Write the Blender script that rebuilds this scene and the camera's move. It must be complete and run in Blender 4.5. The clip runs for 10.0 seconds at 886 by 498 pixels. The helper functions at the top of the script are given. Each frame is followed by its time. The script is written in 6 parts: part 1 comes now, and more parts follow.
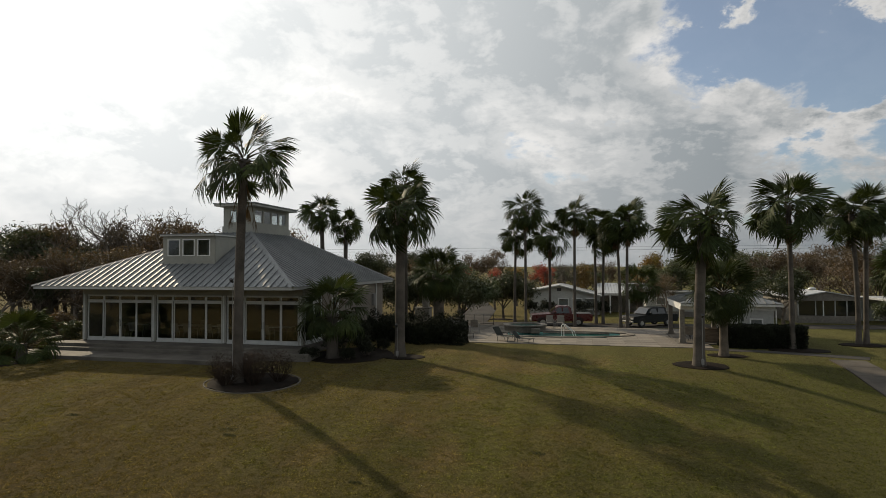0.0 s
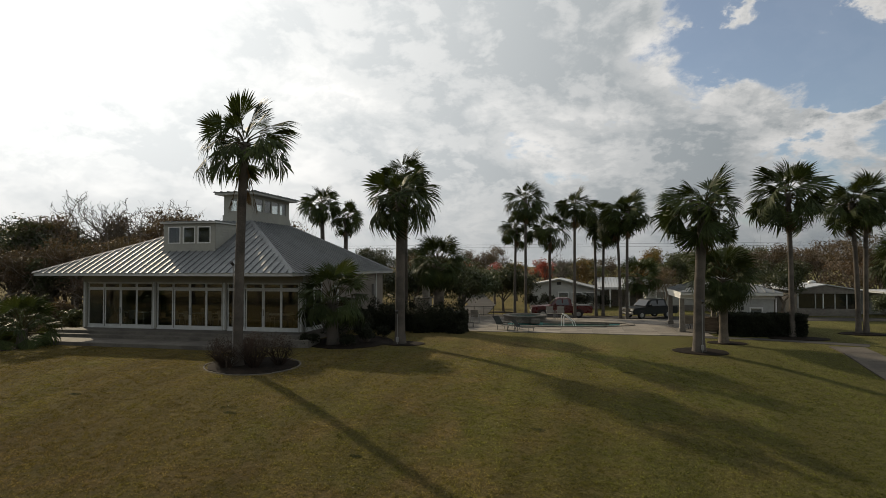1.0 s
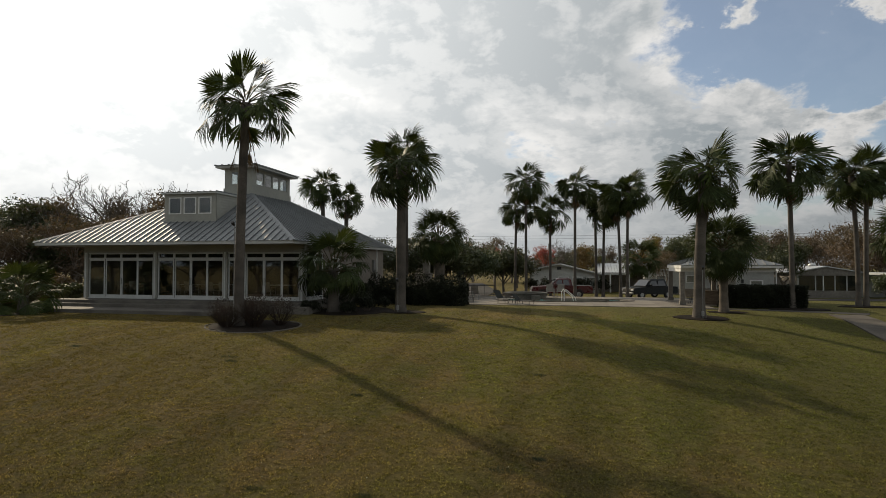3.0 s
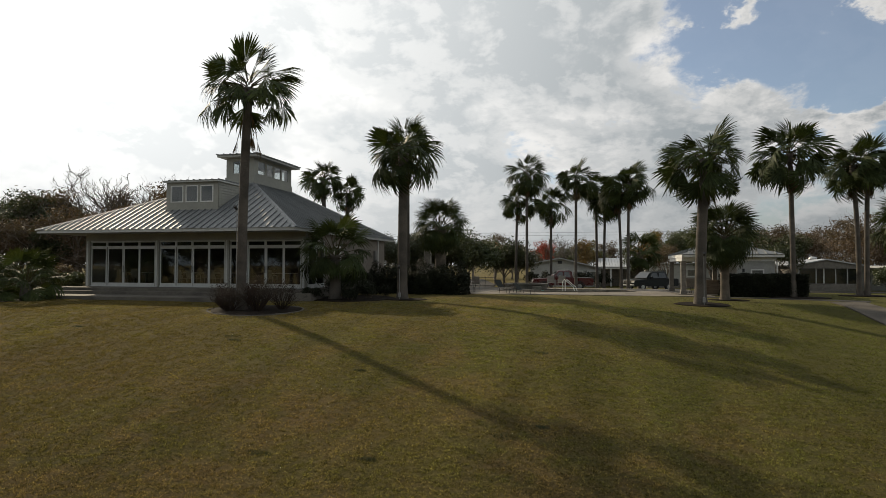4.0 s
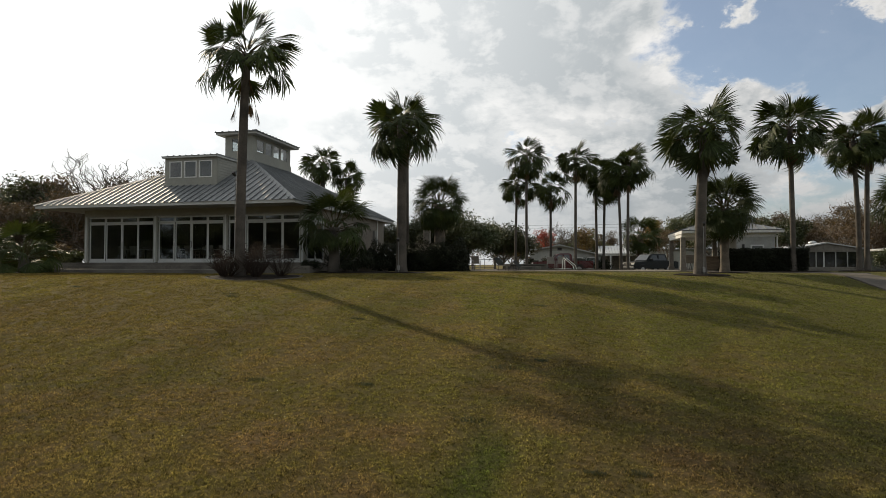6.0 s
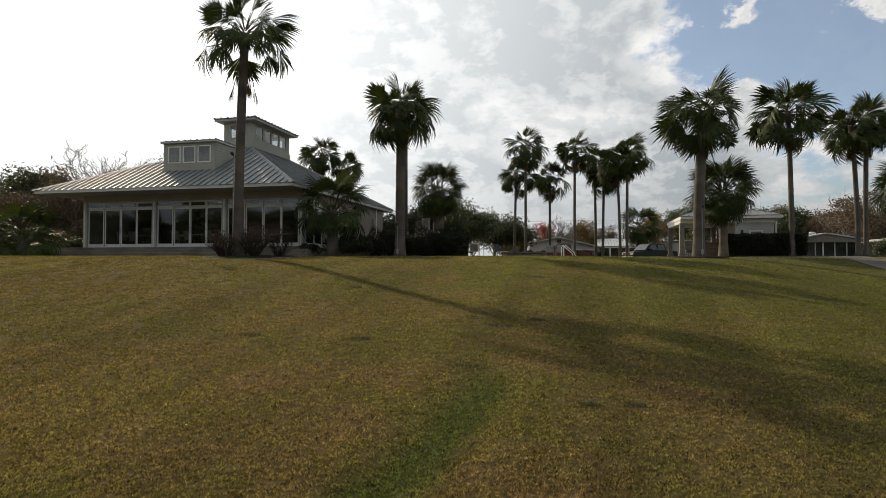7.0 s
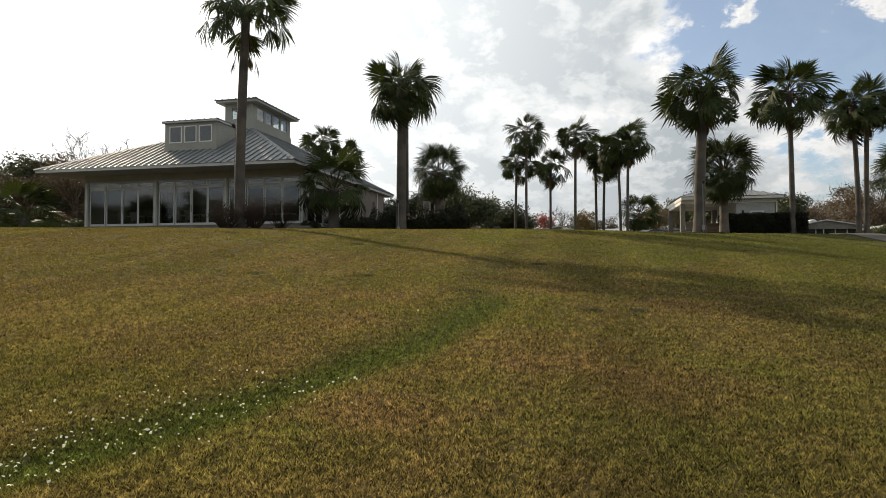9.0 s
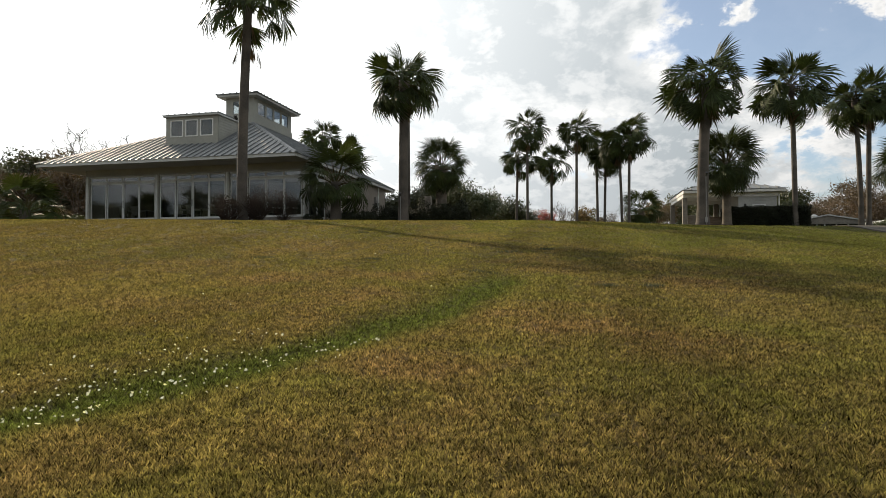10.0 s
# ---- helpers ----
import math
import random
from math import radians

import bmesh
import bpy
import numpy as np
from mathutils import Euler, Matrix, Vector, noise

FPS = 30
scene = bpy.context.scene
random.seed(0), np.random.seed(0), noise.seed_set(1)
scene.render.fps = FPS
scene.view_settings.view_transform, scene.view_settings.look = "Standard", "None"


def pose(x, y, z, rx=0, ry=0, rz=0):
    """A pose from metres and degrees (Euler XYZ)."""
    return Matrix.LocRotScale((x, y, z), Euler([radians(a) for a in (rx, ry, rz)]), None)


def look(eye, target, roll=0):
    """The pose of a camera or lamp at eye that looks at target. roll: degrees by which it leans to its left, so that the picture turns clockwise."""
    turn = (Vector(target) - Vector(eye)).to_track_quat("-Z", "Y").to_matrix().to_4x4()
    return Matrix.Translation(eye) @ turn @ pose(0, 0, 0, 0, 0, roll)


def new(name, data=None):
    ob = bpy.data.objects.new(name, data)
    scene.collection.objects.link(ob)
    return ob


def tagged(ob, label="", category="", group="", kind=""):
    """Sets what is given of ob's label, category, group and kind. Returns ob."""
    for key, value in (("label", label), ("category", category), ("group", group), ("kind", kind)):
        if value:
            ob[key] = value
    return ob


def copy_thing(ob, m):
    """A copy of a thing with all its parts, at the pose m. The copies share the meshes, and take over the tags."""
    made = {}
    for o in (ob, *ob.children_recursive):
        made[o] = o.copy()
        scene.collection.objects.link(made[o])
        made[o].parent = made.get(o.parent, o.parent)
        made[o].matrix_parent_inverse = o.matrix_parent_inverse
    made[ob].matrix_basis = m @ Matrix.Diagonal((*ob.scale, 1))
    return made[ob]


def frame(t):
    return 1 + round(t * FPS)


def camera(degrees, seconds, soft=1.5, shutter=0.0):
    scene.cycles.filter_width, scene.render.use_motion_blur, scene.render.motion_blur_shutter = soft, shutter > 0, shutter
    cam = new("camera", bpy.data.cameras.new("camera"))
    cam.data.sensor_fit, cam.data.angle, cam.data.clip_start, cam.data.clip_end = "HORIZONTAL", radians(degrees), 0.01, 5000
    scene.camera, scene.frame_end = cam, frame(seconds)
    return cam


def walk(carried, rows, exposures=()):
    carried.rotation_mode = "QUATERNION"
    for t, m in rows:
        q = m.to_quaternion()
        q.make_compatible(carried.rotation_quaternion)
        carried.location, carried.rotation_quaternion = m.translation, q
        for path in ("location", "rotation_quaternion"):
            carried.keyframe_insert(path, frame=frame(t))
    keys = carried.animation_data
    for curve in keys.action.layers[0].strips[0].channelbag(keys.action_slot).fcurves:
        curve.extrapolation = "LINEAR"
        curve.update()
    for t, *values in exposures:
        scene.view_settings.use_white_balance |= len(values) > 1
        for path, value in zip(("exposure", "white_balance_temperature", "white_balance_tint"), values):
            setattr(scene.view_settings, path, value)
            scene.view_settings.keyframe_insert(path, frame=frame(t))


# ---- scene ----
cam = camera(73.0, 10.0, soft=0.65)
PATH = [
    (0, (14.061, -28.426, 3.78), (13.61, -26.478, 3.836), -0.2),
    (0.5, (14.062, -28.453, 3.481), (13.61, -26.506, 3.536), -0.1),
    (1, (14.05, -28.437, 3.111), (13.599, -26.489, 3.167), -0.1),
    (1.5, (14.042, -28.425, 2.675), (13.591, -26.477, 2.731), -0.1),
    (2, (14.045, -28.422, 2.298), (13.594, -26.474, 2.353), -0.0),
    (2.5, (14.042, -28.412, 1.93), (13.591, -26.464, 1.984), 0.0),
    (4, (13.939, -28.476, 0.933), (13.488, -26.528, 0.986), 0.1),
    (4.5, (13.94, -28.457, 0.683), (13.489, -26.51, 0.737), 0.0),
    (5, (13.939, -28.446, 0.36), (13.488, -26.498, 0.414), 0.0),
    (5.5, (13.936, -28.411, -0.01), (13.485, -26.463, 0.042), 0.0),
    (7, (14.02, -28.329, -1.228), (13.569, -26.381, -1.176), 0.0),
    (7.5, (14.015, -28.371, -1.593), (13.563, -26.424, -1.542), 0.0),
    (8, (14.01, -28.397, -1.896), (13.558, -26.449, -1.844), -0.0),
    (8.5, (13.999, -28.386, -2.146), (13.547, -26.438, -2.094), -0.0),
    (9, (13.987, -28.345, -2.335), (13.535, -26.397, -2.284), -0.0),
    (9.5, (13.909, -28.28, -2.487), (13.459, -26.332, -2.438), -0.1),
    (10, (13.81, -28.309, -2.607), (13.361, -26.361, -2.56), -0.1),
]
EXPOSURES = [(0.0, -0.4), (2.5, -0.35), (5.5, -0.2), (8.0, 0.03), (10.0, 0.2)]
walk(cam, [(t, look(eye, target, roll)) for t, eye, target, roll in PATH], EXPOSURES)

SUN_AZ, SUN_EL = 39.0, 28.2   # the sun stands behind the clubhouse: degrees of the shadows' turn from +x to -y, and height

# ---- light ----
world = bpy.data.worlds.new("sky")
scene.world = world
world.use_nodes = True
sun_way = Vector((-math.cos(radians(SUN_AZ)) * math.cos(radians(SUN_EL)), math.sin(radians(SUN_AZ)) * math.cos(radians(SUN_EL)), math.sin(radians(SUN_EL))))


def sky_nodes():
    nt = world.node_tree
    nt.nodes.clear()
    N, L = nt.nodes.new, nt.links.new

    def math_node(op, a, b=None, c=None, clamp=False):
        n = N("ShaderNodeMath")
        n.operation, n.use_clamp = op, clamp
        for i, v in enumerate((a, b, c)):
            if v is None:
                continue
            if isinstance(v, (int, float)):
                n.inputs[i].default_value = v
            else:
                L(v, n.inputs[i])
        return n.outputs[0]

    def ramp(v, lo, hi, a=0.0, b=1.0):
        n = N("ShaderNodeMapRange")
        n.interpolation_type = "SMOOTHSTEP"
        L(v, n.inputs[0])
        for i, x in zip((1, 2, 3, 4), (lo, hi, a, b)):
            n.inputs[i].default_value = x
        return n.outputs[0]

    def mix(f, a, b):
        n = N("ShaderNodeMix")
        n.data_type = "RGBA"
        for s, v in ((0, f), (6, a), (7, b)):
            if isinstance(v, (int, float, tuple)):
                n.inputs[s].default_value = v
            else:
                L(v, n.inputs[s])
        return n.outputs[2]

    def dot(v, w):
        n = N("ShaderNodeVectorMath")
        n.operation = "DOT_PRODUCT"
        L(v, n.inputs[0])
        n.inputs[1].default_value = w
        return n.outputs["Value"]

    way = N("ShaderNodeTexCoord").outputs["Generated"]
    sep = N("ShaderNodeSeparateXYZ")
    L(way, sep.inputs[0])
    up = math_node("MAXIMUM", sep.outputs[2], 0.0)
    # clouds lie on a high layer, seen in perspective
    h = math_node("ADD", up, 0.45)
    comb = N("ShaderNodeCombineXYZ")
    L(math_node("DIVIDE", sep.outputs[0], h), comb.inputs[0])
    L(math_node("DIVIDE", sep.outputs[1], h), comb.inputs[1])
    comb.inputs[2].default_value = CLOUD_SEED

    def clouds(scale, detail, rough, warp, shift=0.0):
        """Layered noise; shift moves the sample towards the sun."""
        off = N("ShaderNodeVectorMath")
        L(comb.outputs[0], off.inputs[0])
        off.inputs[1].default_value = (-0.78 * shift, 0.63 * shift, 0.9 * shift)
        n = N("ShaderNodeTexNoise")
        n.noise_dimensions = "3D"
        L(off.outputs[0], n.inputs["Vector"])
        n.inputs["Scale"].default_value = scale
        n.inputs["Detail"].default_value = detail
        n.inputs["Roughness"].default_value = rough
        n.inputs["Distortion"].default_value = warp
        return n.outputs[0]

    near_sun = dot(way, tuple(sun_way))
    halo = math_node("POWER", math_node("MAXIMUM", near_sun, 0.0), 1.9)
    glow = math_node("POWER", math_node("MAXIMUM", near_sun, 0.0), 6.0)
    body = math_node("ADD", math_node("MULTIPLY", clouds(1.9, 2.0, 0.5, 0.0), 0.40), math_node("MULTIPLY", clouds(5.0, 10.0, 0.60, 0.15), 0.60))
    sunward = math_node("ADD", math_node("MULTIPLY", clouds(1.9, 2.0, 0.5, 0.0, 0.03), 0.40), math_node("MULTIPLY", clouds(5.0, 10.0, 0.60, 0.15, 0.03), 0.60))
    # the cover breaks up into loose heaps away from the sun, to the east
    gap = ramp(dot(way, CLEAR), 0.945, 0.985, 0.0, 1.0)
    thick = math_node("SUBTRACT", math_node("MULTIPLY_ADD", body, 2.2, -0.37), math_node("MULTIPLY", gap, CLEARING))
    puffs = ramp(clouds(7.5, 9.0, 0.62, 0.1), 0.46, 0.76, 0.0, 0.42)   # small heaps adrift in the clear part
    thick = math_node("ADD", thick, math_node("MULTIPLY", gap, puffs))
    cover = math_node("MAXIMUM", ramp(thick, 0.39, 0.55, 0.16, 1.0), ramp(halo, 0.45, 0.72))
    sky = N("ShaderNodeTexSky")
    sky.sky_type, sky.sun_disc = "NISHITA", False
    sky.sun_elevation, sky.sun_rotation = radians(SUN_EL), radians(270 + SUN_AZ)
    sky.air_density, sky.dust_density, sky.ozone_density = 1.0, 0.6, 1.5
    blue = N("ShaderNodeVectorMath")
    blue.operation = "SCALE"
    L(sky.outputs[0], blue.inputs[0])
    blue.inputs[3].default_value = 0.115
    # lit edges towards the sun, grey hearts where the heap is deep
    lee = ramp(math_node("SUBTRACT", sunward, body), -0.045, 0.045)
    heart = ramp(thick, 0.50, 0.82)
    shade = math_node("ADD", math_node("MULTIPLY", heart, 0.60), math_node("MULTIPLY", lee, 0.55))
    shade = math_node("MULTIPLY", shade, ramp(thick, 0.44, 0.54, 0.35, 1.0))   # thin edges glow
    dark = mix(halo, (0.235, 0.275, 0.30, 1), (0.86, 0.90, 0.92, 1))
    light = mix(halo, (0.78, 0.765, 0.745, 1), (1.32, 1.31, 1.28, 1))
    lump = mix(shade, light, dark)
    glowing = N("ShaderNodeMix")
    glowing.data_type, glowing.blend_type = "RGBA", "ADD"
    glowing.inputs[0].default_value = 1.0
    L(lump, glowing.inputs[6])
    gl = mix(glow, (0, 0, 0, 1), (0.5, 0.49, 0.46, 1))
    L(gl, glowing.inputs[7])
    hz = ramp(sep.outputs[2], 0.0, 0.20, 0.75, 0.0)
    full = mix(cover, blue.outputs[0], glowing.outputs[2])
    hazy = mix(hz, full, mix(halo, (0.21, 0.24, 0.26, 1), (1.08, 1.09, 1.08, 1)))
    below = ramp(sep.outputs[2], -0.03, -0.01)
    facing = N("ShaderNodeVectorMath")   # clouds opposite the sun are lit full in the face
    facing.operation = "SCALE"
    L(hazy, facing.inputs[0])
    L(ramp(near_sun, -0.5, 0.30, 1.75, 1.0), facing.inputs[3])
    final = mix(below, (0.05, 0.05, 0.035, 1), facing.outputs[0])
    bg = N("ShaderNodeBackground")
    L(final, bg.inputs[0])
    bg.inputs[1].default_value = SKY
    L(bg.outputs[0], N("ShaderNodeOutputWorld").inputs[0])


CLOUD_SEED, SKY = 3.7, 1.0
CLEAR, CLEARING = (0.330, 0.855, 0.400), 0.30   # where the cover opens to blue, and how far
sky_nodes()
sun = new("sun", bpy.data.lights.new("sun", "SUN"))
sun.data.energy, sun.data.angle, sun.data.color = 5.0, radians(0.7), (1.0, 0.84, 0.60)
sun.matrix_world = look(sun_way * 100, (0, 0, 0))


# ---- materials ----
def material(name, tint, rough=0.6, metal=0.0, second=None, size=3.0, fine=None, relief=0.0, relief_size=None, spread=0.0, glow_through=0.0, coords="Object", stretch=(1, 1, 1), lo=0.4, hi=0.62, coat=0.0, spec=None, mottle=0.26):
    """A surface of two tints mixed by a broad noise, darkened by a fine one, with relief, and per-object variation."""
    m = bpy.data.materials.new(name)
    m.use_nodes = True
    nt = m.node_tree
    N, L = nt.nodes.new, nt.links.new
    bsdf = nt.nodes["Principled BSDF"]
    bsdf.inputs["Roughness"].default_value, bsdf.inputs["Metallic"].default_value = rough, metal
    if coat:
        bsdf.inputs["Coat Weight"].default_value = coat
    if spec is not None:
        bsdf.inputs["Specular IOR Level"].default_value = spec
    tc = N("ShaderNodeTexCoord")
    mp = N("ShaderNodeMapping")
    mp.inputs["Scale"].default_value = stretch
    L(tc.outputs[coords], mp.inputs[0])

    def noise_of(scale, detail=5.0):
        n = N("ShaderNodeTexNoise")
        n.inputs["Scale"].default_value, n.inputs["Detail"].default_value = scale, detail
        L(mp.outputs[0], n.inputs["Vector"])
        return n.outputs[0]

    def mixed(f, a, b, blend="MIX"):
        n = N("ShaderNodeMix")
        n.data_type, n.blend_type = "RGBA", blend
        for s, v in ((0, f), (6, a), (7, b)):
            if isinstance(v, (int, float, tuple)):
                n.inputs[s].default_value = v
            else:
                L(v, n.inputs[s])
        return n.outputs[2]

    def ranged(v, a, b, c, d):
        n = N("ShaderNodeMapRange")
        L(v, n.inputs[0])
        for i, x in zip((1, 2, 3, 4), (a, b, c, d)):
            n.inputs[i].default_value = x
        return n.outputs[0]

    second = second or tuple(c * 0.75 for c in tint)
    col = mixed(ranged(noise_of(size), lo, hi, 0, 1), (*tint, 1), (*second, 1))
    fine = fine or size * 9
    col = mixed(1.0, col, ranged(noise_of(fine), 0.3, 0.7, 1 - mottle, 1 + 0.75 * mottle), "MULTIPLY")
    if spread:
        info = N("ShaderNodeObjectInfo")
        geo = N("ShaderNodeNewGeometry")
        both = N("ShaderNodeMath")
        both.operation = "ADD"
        L(info.outputs["Random"], both.inputs[0])
        L(geo.outputs["Random Per Island"], both.inputs[1])
        col = mixed(1.0, col, ranged(both.outputs[0], 0, 2, 1 - spread, 1 + spread), "MULTIPLY")
    L(col, bsdf.inputs["Base Color"])
    L(ranged(noise_of(fine * 0.6), 0.3, 0.7, max(0.03, rough - 0.08), min(1, rough + 0.08)), bsdf.inputs["Roughness"])
    if relief:
        bump = N("ShaderNodeBump")
        bump.inputs["Strength"].default_value, bump.inputs["Distance"].default_value = 0.6, relief
        L(noise_of(relief_size or fine, 6.0), bump.inputs["Height"])
        L(bump.outputs[0], bsdf.inputs["Normal"])
    if glow_through:
        out = nt.nodes["Material Output"]
        tr = N("ShaderNodeBsdfTranslucent")
        L(mixed(1.0, col, (1.5, 1.45, 0.7, 1), "MULTIPLY"), tr.inputs[0])
        sh = N("ShaderNodeMixShader")
        sh.inputs[0].default_value = glow_through
        L(bsdf.outputs[0], sh.inputs[1])
        L(tr.outputs[0], sh.inputs[2])
        L(sh.outputs[0], out.inputs[0])
    return m


def glass_material(name, tint=(0.9, 0.95, 0.95)):
    m = bpy.data.materials.new(name)
    m.use_nodes = True
    b = m.node_tree.nodes["Principled BSDF"]
    b.inputs["Base Color"].default_value = (*tint, 1)
    b.inputs["Roughness"].default_value = 0.02
    b.inputs["Transmission Weight"].default_value = 1.0
    b.inputs["IOR"].default_value = 1.7
    return m


M = dict(
    frond=material("palm_frond", (0.044, 0.056, 0.017), 0.6, second=(0.030, 0.044, 0.015), size=1.2, spread=0.5, glow_through=0.12, spec=0.12),
    frond_old=material("dead_frond", (0.115, 0.078, 0.042), 0.85, second=(0.075, 0.052, 0.03), size=2.0, spread=0.3, glow_through=0.1, spec=0.2),
    stalk=material("palm_stalk", (0.055, 0.055, 0.022), 0.75, second=(0.075, 0.05, 0.022), size=2.0, spec=0.2),
    trunk=material("palm_trunk", (0.108, 0.094, 0.080), 0.9, second=(0.064, 0.057, 0.050), size=1.3, fine=22, relief=0.02, relief_size=14, stretch=(1, 1, 1.4), spread=0.15, spec=0.2),
    bark=material("tree_bark", (0.13, 0.105, 0.08), 0.9, second=(0.07, 0.06, 0.045), size=3, relief=0.02),
    pale_bark=material("bare_bark", (0.24, 0.20, 0.165), 0.9, second=(0.14, 0.115, 0.09), size=2, relief=0.01),
    leaf=material("oak_leaf", (0.040, 0.055, 0.020), 0.55, second=(0.060, 0.065, 0.024), size=0.6, spread=0.6, glow_through=0.15),
    leaf_red=material("red_leaf", (0.26, 0.050, 0.040), 0.6, second=(0.16, 0.06, 0.036), size=0.5, spread=0.5, glow_through=0.3),
    leaf_gold=material("golden_leaf", (0.20, 0.12, 0.032), 0.6, second=(0.10, 0.085, 0.028), size=0.5, spread=0.5, glow_through=0.3),
    leaf_brown=material("brown_leaf", (0.105, 0.068, 0.042), 0.7, second=(0.072, 0.056, 0.034), size=0.4, spread=0.5, glow_through=0.2),
    hedge=material("hedge_leaf", (0.018, 0.022, 0.010), 0.65, second=(0.013, 0.016, 0.008), size=1.0, spread=0.5, glow_through=0.05, spec=0.2),
    leaf_dull=material("dull_red_leaf", (0.040, 0.026, 0.020), 0.7, second=(0.026, 0.020, 0.015), size=1.0, spread=0.5, glow_through=0.08, spec=0.15),
    mulch=material("dark_mulch", (0.020, 0.015, 0.012), 0.95, second=(0.012, 0.010, 0.008), size=4, fine=40, relief=0.03, relief_size=30, spec=0.08),
    metal_roof=material("galvalume_roof", (0.185, 0.195, 0.20), 0.55, 0.35, second=(0.15, 0.16, 0.165), size=0.8, fine=14, spread=0.10, relief=0.002, relief_size=5),
    siding=material("grey_green_siding", (0.31, 0.31, 0.275), 0.75, second=(0.27, 0.27, 0.245), size=0.9, relief=0.0004, relief_size=40, mottle=0.06),
    stucco=material("tan_stucco", (0.23, 0.205, 0.175), 0.85, second=(0.20, 0.175, 0.15), size=0.7, relief=0.004, relief_size=60, mottle=0.10),
    white=material("white_paint", (0.72, 0.72, 0.70), 0.5, second=(0.62, 0.62, 0.60), size=1.5, spread=0.04, mottle=0.10),
    frame=material("pale_window_frame", (0.50, 0.51, 0.50), 0.5, second=(0.45, 0.46, 0.45), size=2, mottle=0.08),
    soffit=material("grey_soffit", (0.40, 0.405, 0.39), 0.8, second=(0.36, 0.36, 0.345), size=1.5, mottle=0.06),
    concrete=material("patio_concrete", (0.14, 0.128, 0.11), 0.85, second=(0.09, 0.082, 0.072), size=0.7, fine=22, relief=0.004, relief_size=30, spec=0.25),
    stone=material("pool_deck", (0.20, 0.178, 0.15), 0.8, second=(0.10, 0.09, 0.075), size=0.5, fine=10, spread=0.4, spec=0.25, relief=0.004, relief_size=20),
    asphalt=material("asphalt", (0.065, 0.062, 0.058), 0.9, second=(0.048, 0.045, 0.043), size=0.4, fine=50, relief=0.006, relief_size=60, spec=0.05),
    glass=glass_material("window_glass", (0.62, 0.66, 0.66)),
    # the unlit room's shade is put into these near-black tints
    room_shade=material("interior_shade", (0.03, 0.03, 0.03), 0.8, second=(0.024, 0.024, 0.024), size=1),
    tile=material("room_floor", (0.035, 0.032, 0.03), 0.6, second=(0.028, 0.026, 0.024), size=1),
    dark_metal=material("dark_metal", (0.04, 0.04, 0.04), 0.6, 0.1, second=(0.035, 0.035, 0.035), size=5),
    mesh_seat=material("sling_fabric", (0.035, 0.038, 0.034), 0.85, second=(0.025, 0.027, 0.025), size=6, spec=0.2),
    wood=material("weathered_wood", (0.20, 0.145, 0.095), 0.8, second=(0.13, 0.095, 0.065), size=2, stretch=(1, 1, 6)),
    pvc=material("grey_conduit", (0.24, 0.235, 0.225), 0.6, second=(0.19, 0.185, 0.18), size=4),
    home_wall=material("pale_siding", (0.44, 0.44, 0.415), 0.7, second=(0.37, 0.37, 0.35), size=0.8, mottle=0.10),
    home_tan=material("tan_siding", (0.20, 0.182, 0.155), 0.75, second=(0.16, 0.145, 0.125), size=0.8),
    path=material("weathered_path", (0.105, 0.092, 0.077), 0.9, second=(0.07, 0.062, 0.053), size=0.8, fine=20, relief=0.004, relief_size=30, spec=0.2),
    home_roof=material("white_metal_roof", (0.42, 0.43, 0.43), 0.4, 0.3, second=(0.44, 0.45, 0.45), size=0.9, spread=0.08),
    red_paint=material("dark_red_car_paint", (0.075, 0.007, 0.009), 0.3, second=(0.065, 0.006, 0.008), size=1, coat=0.3),
    dark_paint=material("dark_green_car_paint", (0.006, 0.008, 0.009), 0.45, second=(0.007, 0.010, 0.011), size=1, coat=0.05, spec=0.25),
    car_glass=material("tinted_car_glass", (0.012, 0.014, 0.015), 0.06, second=(0.012, 0.014, 0.015), size=1, spec=0.8),
    tyre=material("rubber_tyre", (0.02, 0.02, 0.02), 0.9, second=(0.028, 0.027, 0.026), size=6),
    alloy=material("alloy_rim", (0.45, 0.45, 0.45), 0.35, 0.9, second=(0.35, 0.35, 0.35), size=6),
    lamp_lens=material("headlight_lens", (0.7, 0.7, 0.68), 0.15, second=(0.6, 0.6, 0.58), size=5),
    petal=material("white_petal", (0.80, 0.80, 0.76), 0.6, second=(0.70, 0.70, 0.64), size=5, spread=0.15, glow_through=0.3),
    plaster=material("pool_plaster", (0.20, 0.42, 0.38), 0.7, second=(0.16, 0.36, 0.33), size=1),
    cable=material("black_cable", (0.03, 0.03, 0.03), 0.7, second=(0.02, 0.02, 0.02), size=3),
)


# ---- building tools ----
def part(name, bm, mat, parent=None, label="", smooth=False):
    """Links a bmesh as one mesh object, under a thing or a part where one is given."""
    me = bpy.data.meshes.new(name)
    bm.normal_update()
    bm.to_mesh(me)
    bm.free()
    me.materials.append(M[mat] if isinstance(mat, str) else mat)
    if smooth:
        me.polygons.foreach_set("use_smooth", [True] * len(me.polygons))
    ob = new(name, me)
    if parent is not None:
        ob.parent = parent
    return tagged(ob, label)


def thing(name, label, category, at=(0, 0, 0), turn=0.0, group="", kind=""):
    e = new(name)
    e.matrix_basis = pose(*at, 0, 0, turn)
    return tagged(e, label, category, group, kind)


